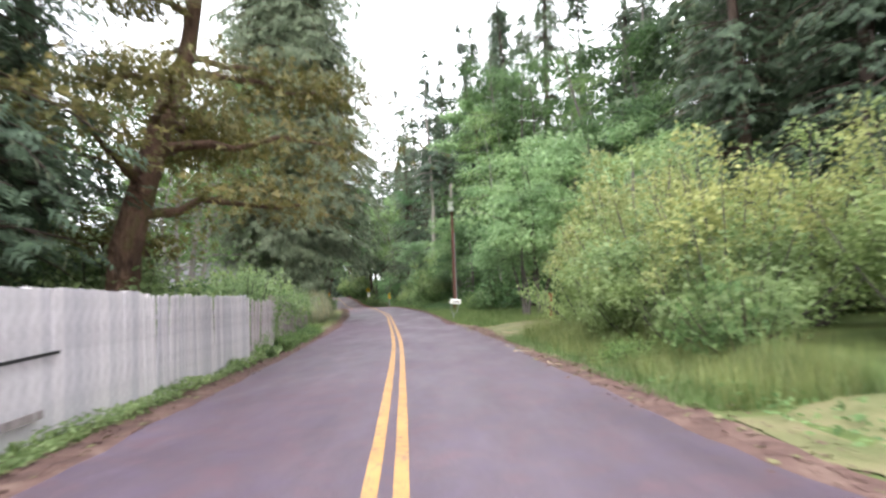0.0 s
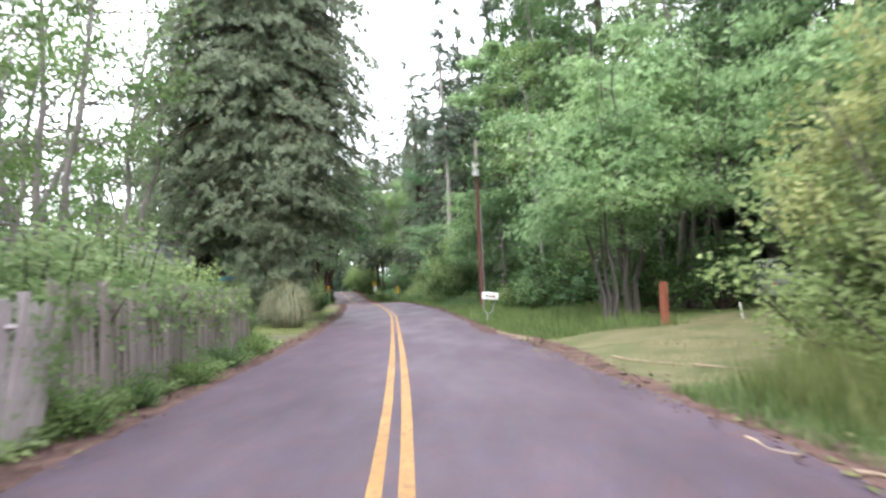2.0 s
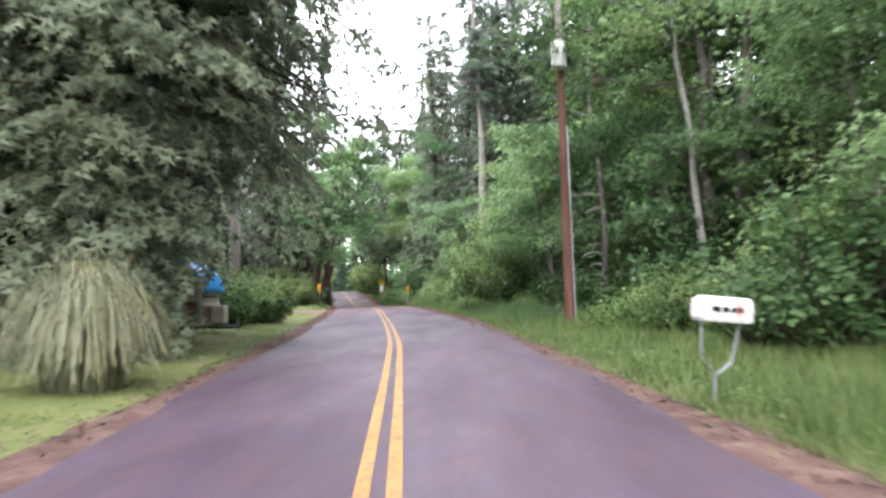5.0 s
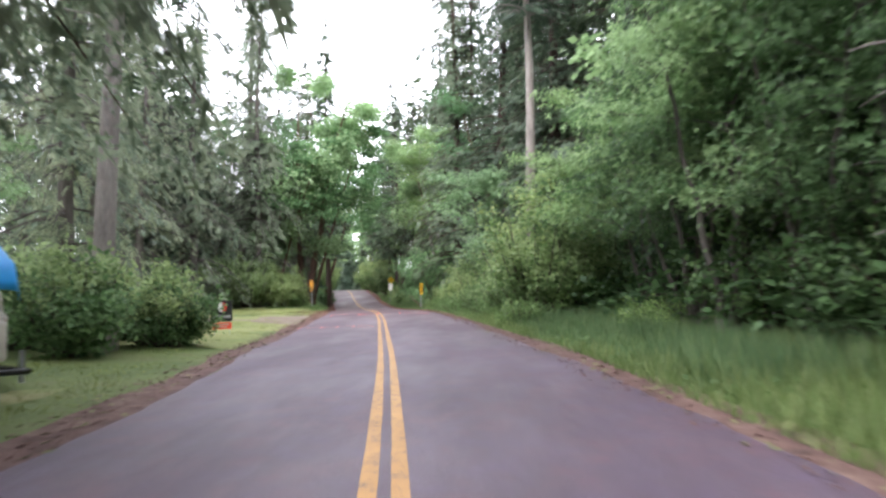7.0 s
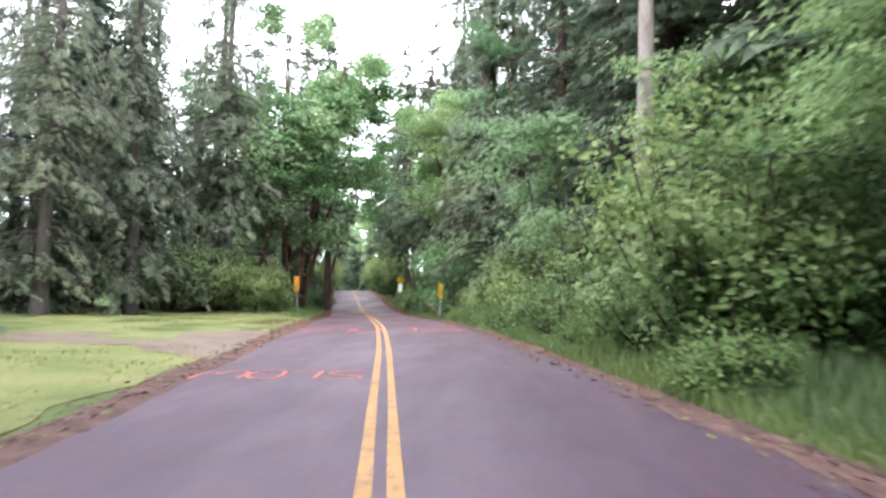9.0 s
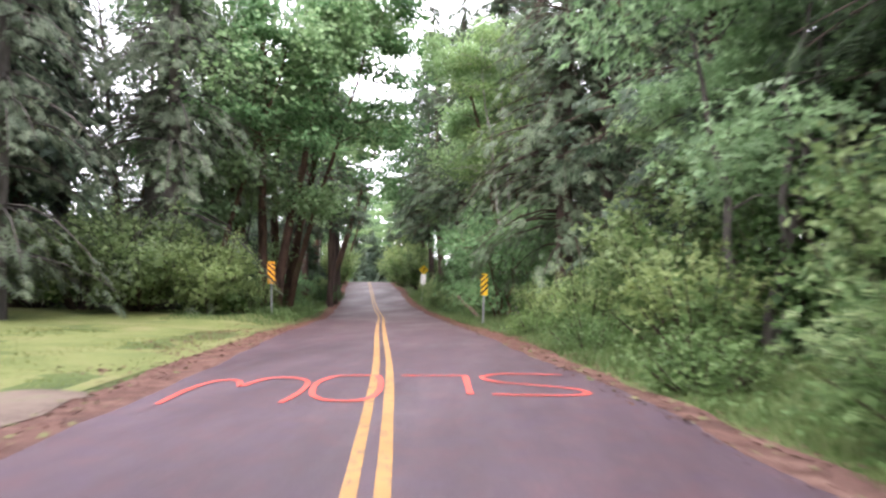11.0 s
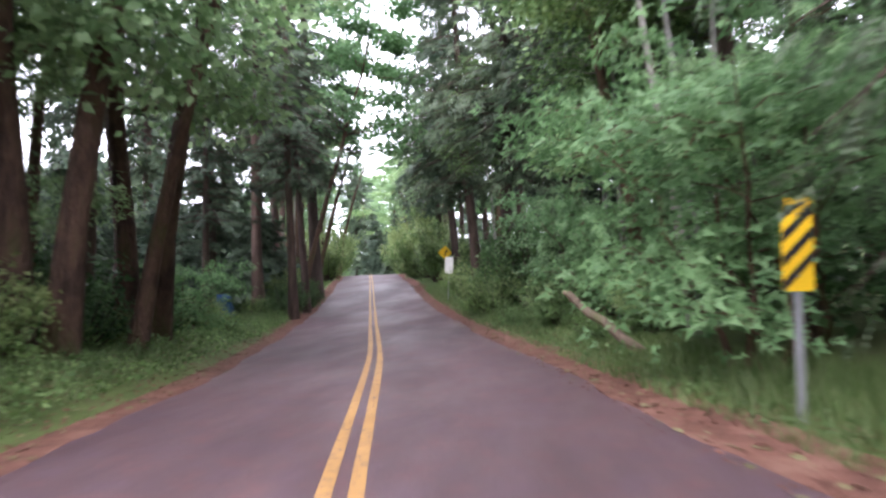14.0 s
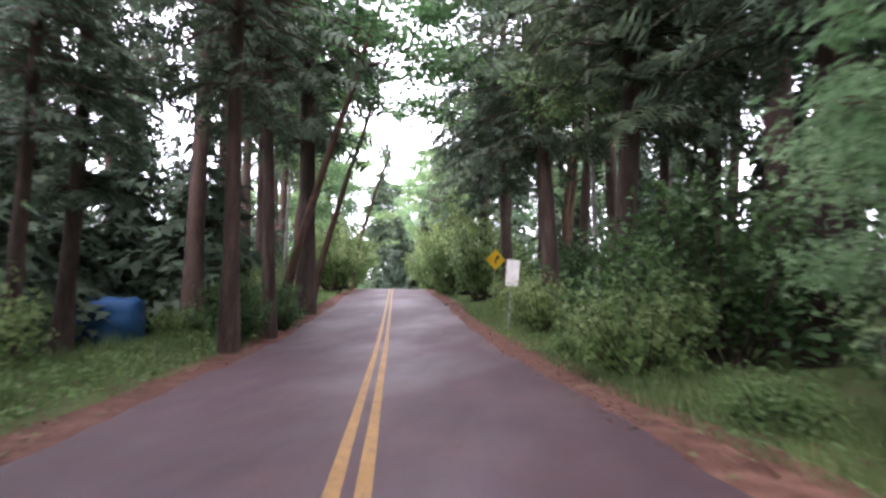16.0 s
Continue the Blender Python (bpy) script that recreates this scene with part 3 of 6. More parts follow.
def grass(name, seed, spots_x, spots_y, tall, material, wide=0.02, label="", lift=None):
    """Blades, singly, over the given places, as one thing nobody could count."""
    rng = np.random.default_rng(seed)
    n = len(spots_x)
    g = Soup()
    a = rng.uniform(0, 2 * np.pi, n)
    ax = np.zeros((n, 3, 3))
    patchy = 0.72 + 0.3 * np.sin(spots_x * 2.1 + 1.7 * np.sin(spots_y * 0.9)) * np.sin(spots_y * 1.3 + spots_x) + 0.2 * np.sin(spots_y * 0.37)
    h = tall * rng.uniform(0.4, 1.3, n) * np.clip(patchy, 0.35, 1.2) * np.clip((np.abs(spots_x - cx(spots_y)) - 3.2) / 1.0, 0.35, 1.0)
    w = wide * rng.uniform(0.7, 1.5, n)
    ax[:, 0, 0], ax[:, 1, 0] = np.cos(a) * w, np.sin(a) * w
    ax[:, 0, 1], ax[:, 1, 1] = -np.sin(a) * h, np.cos(a) * h
    ax[:, 2, 2] = h
    z = land(spots_x, spots_y) - 0.02
    g.scatter(BLADE_V, BLADE_F, np.stack([spots_x, spots_y, z], 1), ax, np.ones(n))
    return tagged(g.put(name, material), label, "grass", kind="stuff")


# ---- ground and road ----
def strip(d_edges, ys, lift, crown=0.0, ragged=0.0, seed=1):
    """Verts and quads of a strip along the road between offsets, on the land's or the road's height."""
    rng = np.random.default_rng(seed)
    rows = []
    wob = np.convolve(rng.normal(0, 1, len(ys) + 8), np.ones(9) / 3.0, "valid") if ragged else np.zeros(len(ys))
    wob2 = np.convolve(rng.normal(0, 1, len(ys) + 8), np.ones(9) / 3.0, "valid") if ragged else np.zeros(len(ys))
    for k, d in enumerate(d_edges):
        w = ragged * (wob if k == 0 else wob2 if k == len(d_edges) - 1 else 0)
        x = cx(ys) + d + w
        rows.append(np.stack([x, ys, rz(ys) + lift - crown * (np.asarray(d) / 3.0) ** 2 + 0 * ys], 1))
    v = np.stack(rows, 1)
    n, m = v.shape[:2]
    i, j = np.meshgrid(np.arange(n - 1), np.arange(m - 1), indexing="ij")
    a = i * m + j
    f = np.stack([a, a + 1, a + m + 1, a + m], -1).reshape(-1, 4)
    return v.reshape(-1, 3), f


def patch(name, outline, material, lift, label, seed=3):
    """A thin sheet lying on the ground inside an outline (x, y), with an uneven rim."""
    rng = np.random.default_rng(seed)
    bm = bmesh.new()
    pts = []
    for (x0, y0), (x1, y1) in zip(outline, outline[1:] + outline[:1]):
        for u in np.linspace(0, 1, 8, endpoint=False):
            pts.append((x0 + (x1 - x0) * u + rng.normal(0, 0.13), y0 + (y1 - y0) * u + rng.normal(0, 0.13)))
    vs = [bm.verts.new((x, y, 0)) for x, y in pts]
    f = bm.faces.new(vs)
    bmesh.ops.triangulate(bm, faces=[f])
    for _ in range(3):
        bmesh.ops.subdivide_edges(bm, edges=[e for e in bm.edges if e.calc_length() > 0.7], cuts=1)
        bmesh.ops.triangulate(bm, faces=bm.faces)
    for v in bm.verts:
        v.co.z = float(land(v.co.x, v.co.y)) + lift
    bmesh.ops.recalc_face_normals(bm, faces=bm.faces)
    return tagged(part(name, bm, material), label, "ground", kind="structure")


gy = np.concatenate([[-900, -400, -200, -100], np.arange(-60, 170, 1.0), np.arange(170, 320, 5.0), [340, 380, 450, 600, 900, 1500]])
gd = np.array([-1500, -600, -250, -120, -80, -55, -40, -30, -24, -20, -17, -14.5, -12, -10, -8.5, -7.2, -6, -5.2, -4.6, -4.1, -3.7, -3.4, -3.1, -2.5, 0,
               2.5, 3.1, 3.4, 3.7, 4.1, 4.6, 5.2, 6, 7.2, 8.5, 10, 12, 14.5, 17, 20, 24, 30, 40, 55, 80, 120, 250, 600, 1500])
GX, GY = cx(gy)[:, None] + gd[None], np.repeat(gy[:, None], len(gd), 1)
GZ = land(GX, GY)
gi, gj = np.meshgrid(np.arange(len(gy) - 1), np.arange(len(gd) - 1), indexing="ij")
ga = gi * len(gd) + gj
ground = add_mesh("ground", np.stack([GX, GY, GZ], -1).reshape(-1, 3), np.stack([ga, ga + 1, ga + len(gd) + 1, ga + len(gd)], -1).reshape(-1, 4), M_EARTH, smooth=True)
tagged(ground, "grassy forest ground under the trees", "ground", kind="structure")
road_y = np.concatenate([np.arange(-60, 170, 0.5), np.arange(170, 305, 2.0)])


def right_edge(y):
    """The asphalt's right edge: wider at the drive mouths and along the thicket."""
    return np.interp(y, [0, 25, 28.5, 32, 35, 48, 55, 60, 66, 73, 86, 95, 112], [3.05, 3.1, 3.5, 3.42, 2.95, 3.0, 3.2, 3.48, 3.4, 3.3, 3.2, 3.12, 3.05])


litter = np.interp(road_y, [0, 30, 60, 84, 92, 150], [3.6, 3.65, 3.6, 3.75, 4.1, 4.1])
v, f = strip([-litter, -3.2, -2.7], road_y, 0.012, ragged=0.11, seed=5)
tagged(add_mesh("road_shoulder_left", v, f, M_LITTER), "reddish shoulder strewn with needles and grit", "road shoulder", kind="structure")
v, f = strip([2.7, right_edge(road_y) + 0.1, np.maximum(litter, right_edge(road_y) + 0.5)], road_y, 0.012, ragged=0.11, seed=6)
tagged(add_mesh("road_shoulder_right", v, f, M_LITTER), "reddish shoulder strewn with needles and grit", "road shoulder", kind="structure")
v, f = strip([-2.93, -2.2, -1.1, 0, 1.1, 2.2, right_edge(road_y)], road_y, 0.035, crown=0.018, ragged=0.08, seed=7)
road = tagged(add_mesh("road", v, f, M_ASPHALT, smooth=True), "worn purplish-grey asphalt two-lane road", "road", kind="structure")
for name, d in (("road_marking_left", -0.113), ("road_marking_right", 0.113)):
    v, f = strip([d - 0.059, d + 0.059], road_y, 0.041, ragged=0.004, seed=8 if d < 0 else 9)
    tagged(add_mesh(name, v, f, M_YELLOW), "worn solid yellow centre line on asphalt", "road marking", kind="structure")
patch("lawn", [(-9.6, 33), (-5.6, 34.5), (-6.8, 43), (-8.4, 52), (-9.5, 57), (-13, 56), (-19, 48), (-20, 36)], M_LAWN, 0.012, "mown green lawn in front of the house", 11)
patch("meadow", [(-9.3, 63), (-10.4, 70), (-12.4, 83), (-14.9, 96), (-15.9, 101), (-26, 101), (-32, 92), (-30, 76), (-20, 66)], M_LAWN, 0.012, "light green mown grass clearing beside the road", 12)
patch("driveway_left", [(-10.9, 74.0), (-12.2, 82.5), (-13.2, 82.5), (-15.0, 79.5), (-20, 78), (-20, 76.4), (-14, 76)], M_GRAVEL, 0.022, "brown gravel driveway mouth joining the road", 13)
patch("driveway_house", [(-6.0, 35.0), (-6.6, 38.5), (-12, 38.8), (-16, 39), (-16, 37), (-10, 36)], M_GRASSDRIVE, 0.022, "worn grassy gravel drive to the house", 14)
patch("driveway_right", [(1.9, 22.5), (1.2, 31), (4.0, 33.5), (9, 34), (14, 33), (14, 25), (7, 23.5)], M_STRAW, 0.014, "straw-coloured mown grass driveway mouth", 15)
patch("driveway_near", [(2.95, 2.0), (2.9, 7.4), (4.6, 8.0), (9, 9.0), (14, 9.5), (14, 3.0), (8, 2.0)], M_STRAW, 0.014, "straw-coloured worn grass drive beside the road", 18)
patch("shoulder_sand", [(0.62, 31.2), (0.5, 34), (0.62, 37.6), (0.85, 37.8), (0.95, 34.5), (1.35, 31.4)], M_SAND, 0.03, "pale sandy strip along the road's edge", 16)
patch("paved_pad", [(-9.3, 39.6), (-9.7, 40.6), (-13.5, 42.6), (-13.8, 41.2)], M_ASPHALT, 0.03, "grey paved pad on the lawn", 17)


# ---- board fence along the road ----
def fence(name, y0, y1, d0, d1, tall, material, seed, label, tilt=0.0, wide=0.145, rough=1.0):
    """Upright boards, each its own piece, on two rails and posts; tilt leans the boards along the fence."""
    rng = np.random.default_rng(seed)
    root = thing(name, Matrix(), label, "fence")
    a, b = np.array([cx(y0) + d0, y0]), np.array([cx(y1) + d1, y1])
    ln = float(np.linalg.norm(b - a))
    turn = math.degrees(math.atan2(b[1] - a[1], b[0] - a[0]))
    boards = []
    for k in range(3):
        bm = box((wide - 0.002 - 0.006 * rough, 0.022, tall), (0, 0, tall / 2))
        for v in bm.verts:
            if v.co.z > tall / 2:
                v.co.z += 0.05 * rough * math.sin(k * 2.1 + v.co.x * 9)
        me = bpy.data.meshes.new("board")
        bm.to_mesh(me)
        bm.free()
        me.materials.append(material)
        boards.append(me)
    n = int(ln / wide)
    for i in range(n):
        u = (i + 0.5) / n
        p = a + (b - a) * u
        ob = new("board", boards[rng.integers(3)])
        ob.parent = root
        ob.matrix_basis = pose(p[0], p[1], float(land(p[0], p[1])) + rng.normal(-0.01, 0.02 * rough), rng.normal(0, 1.3 * rough), tilt * u + rng.normal(0, 0.7 * rough), turn)
    for h in (0.35, tall - 0.35):
        pts = [(*(a + (b - a) * u), float(land(*(a + (b - a) * u))) + h) for u in (0, 1)]
        off = Vector((-(b - a)[1], (b - a)[0], 0)).normalized() * 0.04
        part("rail", rod(Vector(pts[0]) + off, Vector(pts[1]) + off, 0.035, sides=4), material, root)
    for u in np.linspace(0.02, 0.98, max(2, int(ln / 2.4) + 1)):
        p = a + (b - a) * u
        off = np.array([-(b - a)[1], (b - a)[0]]) / ln * 0.1
        part("post", box((0.09, 0.09, tall + 0.02), (p[0] + off[0], p[1] + off[1], float(land(*p)) + tall / 2), (0, 0, turn)), material, root)
    return root


fence("board_fence", -6, 10.6, -4.15, -3.85, 1.72, M_BOARD, 21, "pale weathered upright board fence beside the road", wide=0.24, rough=0.2)
fence("board_fence", 10.65, 17.2, -3.85, -3.7, 1.66, M_BOARD, 22, "pale weathered upright board fence beside the road", rough=0.5)
fence("leaning_fence", 17.25, 20.4, -3.75, -3.7, 1.56, M_LEANBOARD, 23, "pale stained board fence section leaning over", tilt=22)
fence("old_fence", 20.8, 32.2, -3.75, -4.05, 1.68, M_OLDBOARD, 24, "old grey-brown board fence overgrown with creeper")
strap = thing("metal_strap", pose(cx(7.0) - 3.855, 7.0, float(land(cx(7.0) - 3.9, 7.0)), 0, 0, 2), "dark iron strap across pale fence boards", "strap")
part("bar", box((0.015, 2.0, 0.04), (0, 0, 0.94), (2, 0, 0)), M_BLACK, strap)
kick = thing("kick_board", pose(cx(6.6) - 3.85, 6.6, float(land(cx(6.6) - 3.9, 6.6)), 0, 0, 2), "dark stained board at the foot of the fence", "board")
part("board", box((0.03, 2.0, 0.09), (0, 0, 0.3), (1.5, 0, 0)), M_OLDBOARD, kick)


# ---- mailbox, utility pole, post ----
def mailbox():
    x, y = 0.62, 41.15
    root = thing("mailbox", pose(x, y, float(land(x, y)), 0, 6, 12), "white metal mailbox on a bent pipe stand", "mailbox")
    body = bmesh.new()
    prof = [(-0.13, 0), (0.13, 0), (0.13, 0.15)] + [(0.13 * math.cos(t), 0.15 + 0.12 * math.sin(t)) for t in np.linspace(0.3, math.pi - 0.3, 7)] + [(-0.13, 0.15)]
    sheet(prof, 0.62, body)
    bmesh.ops.rotate(body, verts=body.verts, matrix=Matrix.Rotation(radians(90), 3, "Z"), cent=(0, 0, 0))
    bmesh.ops.translate(body, verts=body.verts, vec=(0.31, 0, 0.98))
    b = part("box", body, M_WHITE, root)
    part("door", box((0.012, 0.25, 0.22), (-0.318, 0, 1.11), bevel=0.004), M_WHITE, b)
    part("flag", box((0.02, 0.012, 0.16), (0.12, -0.14, 1.12)), M_SIGNRED, b)
    for k, (px_, w) in enumerate(((-0.16, 0.10), (-0.04, 0.08), (0.06, 0.06), (0.14, 0.07))):
        part("number_bar", box((w, 0.004, 0.06), (px_, -0.135, 1.10), (0, 8 * (-1) ** k, 0)), M_BLACK, b)
    part("shelf", box((0.6, 0.24, 0.02), (0, 0, 0.968)), M_WHITE, root)
    pipe = rod((-0.26, 0, 0.96), (-0.24, 0, 0.55), 0.016)
    rod((-0.24, 0, 0.55), (-0.06, 0, 0.36), 0.016, bm=pipe)
    rod((-0.06, 0, 0.38), (-0.06, 0, -0.1), 0.02, bm=pipe)
    part("pipe_stand", pipe, M_STEEL, root)
    pipe = rod((0.22, 0, 0.96), (0.14, 0, 0.5), 0.016)
    rod((0.14, 0, 0.5), (-0.06, 0, 0.34), 0.016, bm=pipe)
    part("brace", pipe, M_STEEL, root)


def utility_pole(x, y, tall, label, transformer=True, turn=0):
    root = thing("utility_pole", pose(x, y, float(land(x, y)) - 0.1, 0, 0, turn), label, "utility pole")
    s = Soup()
    z = np.linspace(0, tall, 10)
    s.tube(np.stack([0.004 * z, 0 * z, z], 1), 0.155 - 0.055 * z / tall, 14)
    s.put("pole", M_POLE, root, smooth=True)
    if transformer:
        can = rod((-0.05, -0.32, tall - 2.15), (-0.05, -0.32, tall - 1.35), 0.23, sides=18)
        rod((-0.05, -0.32, tall - 1.35), (-0.05, -0.32, tall - 1.29), 0.24, 0.12, sides=18, bm=can)
        c = part("transformer", can, M_WHITE, root, "pale grey transformer can")
        part("bushing", rod((-0.05, -0.32, tall - 1.3), (-0.05, -0.32, tall - 1.1), 0.04, 0.025), M_BROWN, c)
        part("bracket", box((0.08, 0.3, 0.06), (-0.02, -0.12, tall - 1.6)), M_STEEL, root)
        part("conduit", rod((0.17, -0.04, 0), (0.15, -0.04, tall * 0.62), 0.03), M_STEEL, root)
        part("pole_cap_sleeve", rod((0.04, 0, tall - 1.2), (0.045, 0, tall + 0.02), 0.112, 0.104, sides=14), M_GREYBARK, root, "bleached grey upper end")
        wire, w = Soup(), np.linspace(0, 1, 9)
        wire.tube(np.stack([0.1 + 4.45 * w, 2.8 * w, 3.25 + 1.5 * w - 0.7 * w * (1 - w)], 1), np.full(9, 0.011), 5)
        wire.put("service_cable", M_BLACK, root, "thin black cable running into the trees")
        part("insulator", rod((0.04, 0, tall), (0.04, 0, tall + 0.2), 0.045, 0.03), M_GREYBARK, root)
    return root


mailbox()
utility_pole(0.95, 54.2, 10.3, "brown wooden utility pole with transformer can")
rp = thing("gate_post", pose(5.1, 32.5, float(land(5.1, 32.5)) - 0.1, 0, 1, 20), "red-brown square wooden gate post in grass", "post")
part("post", box((0.17, 0.17, 1.3), (0, 0, 0.65), bevel=0.012), M_REDPOST, rp)
part("cap", box((0.15, 0.15, 0.03), (0, 0, 1.31), (4, 3, 0), bevel=0.008), M_REDPOST, rp)
part("hinge", box((0.04, 0.03, 0.2), (0.1, 0, 0.9)), M_BLACK, rp)
stake = thing("white_stake", pose(6.9, 31.6, float(land(6.9, 31.6)) - 0.05, 0, -8, 0), "small white wooden stake in the grass", "stake")
part("stick", box((0.04, 0.03, 0.5), (0, 0, 0.25), bevel=0.004), M_WHITE, stake)
for (ax_, ay_), (bx_, by_) in (((2.2, 26.6), (2.9, 24.6)), ((3.0, 24.2), (3.9, 22.6)), ((1.68, 19.3), (1.82, 18.7)), ((1.95, 18.1), (2.2, 17.9)), ((2.06, 14.2), (2.25, 13.6)), ((1.75, 17.3), (2.2, 16.9)), ((2.1, 15.2), (2.5, 15.3))):
    za, zb = float(land(ax_, ay_)) + 0.06, float(land(bx_, by_)) + 0.05
    pole_thing = thing("fallen_stick", pose(0, 0, 0), "pale peeled stick lying on mown grass", "stick", "sticks on the grass")
    bent, w_ = Soup(), np.linspace(0, 1, 6)
    bent.tube(np.stack([ax_ + (bx_ - ax_) * w_ + 0.04 * np.sin(7 * w_ + ay_), ay_ + (by_ - ay_) * w_ + 0.03 * np.sin(5 * w_), za + (zb - za) * w_ - 0.02 * np.sin(3.1 * w_)], 1), np.linspace(0.019, 0.008, 6), 6)
    bent.put("stick", M_PALEWOOD, pole_thing)


# ---- old pickup with a canopy, in the trees ----
def pickup():
    x, y = 10.2, 36.6
    root = thing("pickup_truck", pose(x, y, float(land(x, y)) - 0.14, 0, 0, 4), "old silver-white pickup with dark canopy, parked in trees", "truck")
    prof = [(0, 0.45), (0.35, 0.42), (0.55, 0.42), (0.62, 0.72), (0.85, 0.85), (1.15, 0.85), (1.38, 0.72), (1.45, 0.42), (3.4, 0.38), (3.5, 0.72), (3.75, 0.85), (4.05, 0.85),
            (4.25, 0.72), (4.35, 0.42), (4.75, 0.45), (4.78, 0.85), (4.7, 1.0), (3.55, 1.08), (0, 1.05)]
    bm = sheet([(a, b) for a, b in prof], 1.7)
    bmesh.ops.bevel(bm, geom=bm.edges[:], offset=0.02, segments=2, affect="EDGES")
    part("body", bm, M_SILVER, root)
    cab = sheet([(1.95, 1.06), (3.55, 1.06), (3.05, 1.66), (2.1, 1.7)], 1.56)
    bmesh.ops.translate(cab, verts=cab.verts, vec=(0, 0.07, 0))
    bmesh.ops.bevel(cab, geom=cab.edges[:], offset=0.03, segments=2, affect="EDGES")
    c = part("cab", cab, M_WHITE, root, "white cab")
    part("side_window", sheet([(2.2, 1.12), (3.3, 1.12), (2.98, 1.58), (2.25, 1.6)], 0.02), M_GLASS, c).location = (0, 0.055, 0)
    can = sheet([(0.02, 1.055), (1.92, 1.055), (1.92, 1.72), (0.12, 1.70)], 1.62)
    bmesh.ops.translate(can, verts=can.verts, vec=(0, 0.04, 0))
    bmesh.ops.bevel(can, geom=can.edges[:], offset=0.03, segments=2, affect="EDGES")
    k = part("canopy", can, M_SILVER, root, "pickup canopy")
    part("canopy_window", sheet([(0.2, 1.18), (1.78, 1.18), (1.78, 1.6), (0.26, 1.58)], 0.02), M_GLASS, k).location = (0, 0.028, 0)
    part("trim", box((4.6, 0.02, 0.05), (2.35, -0.006, 0.8)), M_BLACK, root)
    part("bumper", box((0.1, 1.6, 0.14), (-0.05, 0.85, 0.5), bevel=0.02), M_STEEL, root)
    part("tail_light", box((0.02, 0.1, 0.22), (-0.006, 0.1, 0.85)), M_SIGNRED, root)
    for wx in (1.0, 3.9):
        for wy in (0.09, 1.61):
            w = part("wheel", rod((wx, wy - 0.1, 0.34), (wx, wy + 0.1, 0.34), 0.34, sides=20), M_RUBBER, root, "black tyre")
            part("hub", rod((wx, wy - 0.115, 0.34), (wx, wy + 0.115, 0.34), 0.17, sides=14), M_STEEL, w)


pickup()


# ---- house, shed and yard things ----
def house():
    root = thing("house", pose(-24.1, 46.5, float(land(-16, 46)) - 0.05, 0, 0, 4), "low dark red house with grey metal roof", "house")
    L, D, E, R = 9.8, 7.0, 2.75, 4.35
    part("wall", box((L, 0.16, E), (L / 2, 0.08, E / 2)), M_HOUSE, root)
    part("wall", box((L, 0.16, E), (L / 2, D - 0.08, E / 2)), M_HOUSE, root)
    for gx in (0.08, L - 0.08):
        g = sheet([(0.17, 0), (D - 0.17, 0), (D - 0.17, E), (D / 2, R - 0.08), (0.17, E)], 0.16)
        bmesh.ops.rotate(g, verts=g.verts, matrix=Matrix.Rotation(radians(90), 3, "Z"), cent=(0, 0, 0))
        bmesh.ops.translate(g, verts=g.verts, vec=(gx + 0.08, 0, 0))
        part("wall", g, M_HOUSE, root)
    ang = math.degrees(math.atan2(R - E, D / 2))
    for s in (0, 1):
        run = math.hypot(D / 2 + 0.45, (R - E) * (D / 2 + 0.45) / (D / 2))
        cy = D / 2 + (-1 if s == 0 else 1) * (D / 2 + 0.45) / 2
        cz = R - (R - E) / (D / 2) * (D / 2 + 0.45) / 2 + 0.06
        roof = part("roof", box((L + 0.7, run, 0.06), (L / 2, cy, cz), (ang if s == 0 else -ang, 0, 0)), M_ROOF, root)
        for i in range(24):
            part("rib", box((0.03, run, 0.03), ((i + 0.5) * (L + 0.7) / 24 - 0.35, cy, cz + 0.045), (ang if s == 0 else -ang, 0, 0)), M_ROOF, roof)
    part("fascia", box((L + 0.7, 0.03, 0.16), (L / 2, -0.47, E - 0.15)), M_WHITE, root, "white fascia board")
    part("porch_roof", box((4.2, 1.3, 0.07), (L - 2.2, -0.75, 2.25), (9, 0, 0)), M_WHITE, root, "white porch roof")
    for px_ in (L - 4.1, L - 0.3):
        part("porch_post", box((0.09, 0.09, 2.15), (px_, -1.25, 1.08)), M_WHITE, root)
    w = part("window", box((1.2, 0.06, 0.9), (L - 5.6, -0.02, 1.6)), M_WHITE, root)
    part("pane", box((1.05, 0.03, 0.76), (L - 5.6, -0.05, 1.6)), M_GLASS, w)
    d = part("door", box((0.9, 0.06, 2.0), (L - 2.0, -0.02, 1.0)), M_BROWN, root)
    part("door_handle", rod((L - 1.65, -0.09, 1.0), (L - 1.65, -0.05, 1.0), 0.03), M_STEEL, d)


def shed():
    root = thing("shed", pose(-13.9, 51.7, float(land(-14, 50)) - 0.05, 0, 0, 2), "small grey board shed under the cedar", "shed")
    part("wall", box((2.6, 0.1, 2.0), (1.3, 0.05, 1.0)), M_GREYWALL, root)
    part("wall", box((2.6, 0.1, 2.0), (1.3, 2.35, 1.0)), M_GREYWALL, root)
    for gx in (0.05, 2.55):
        part("wall", box((0.1, 2.19, 2.0), (gx, 1.2, 1.0)), M_GREYWALL, root)
    part("roof", box((3.0, 2.9, 0.08), (1.3, 1.2, 2.12), (-4, 0, 0)), M_ROOF, root)
    w = part("window", box((0.5, 0.04, 0.5), (1.0, -0.015, 1.35)), M_GREYWALL, root)
    part("pane", box((0.4, 0.03, 0.4), (1.0, -0.03, 1.35)), M_GLASS, w)


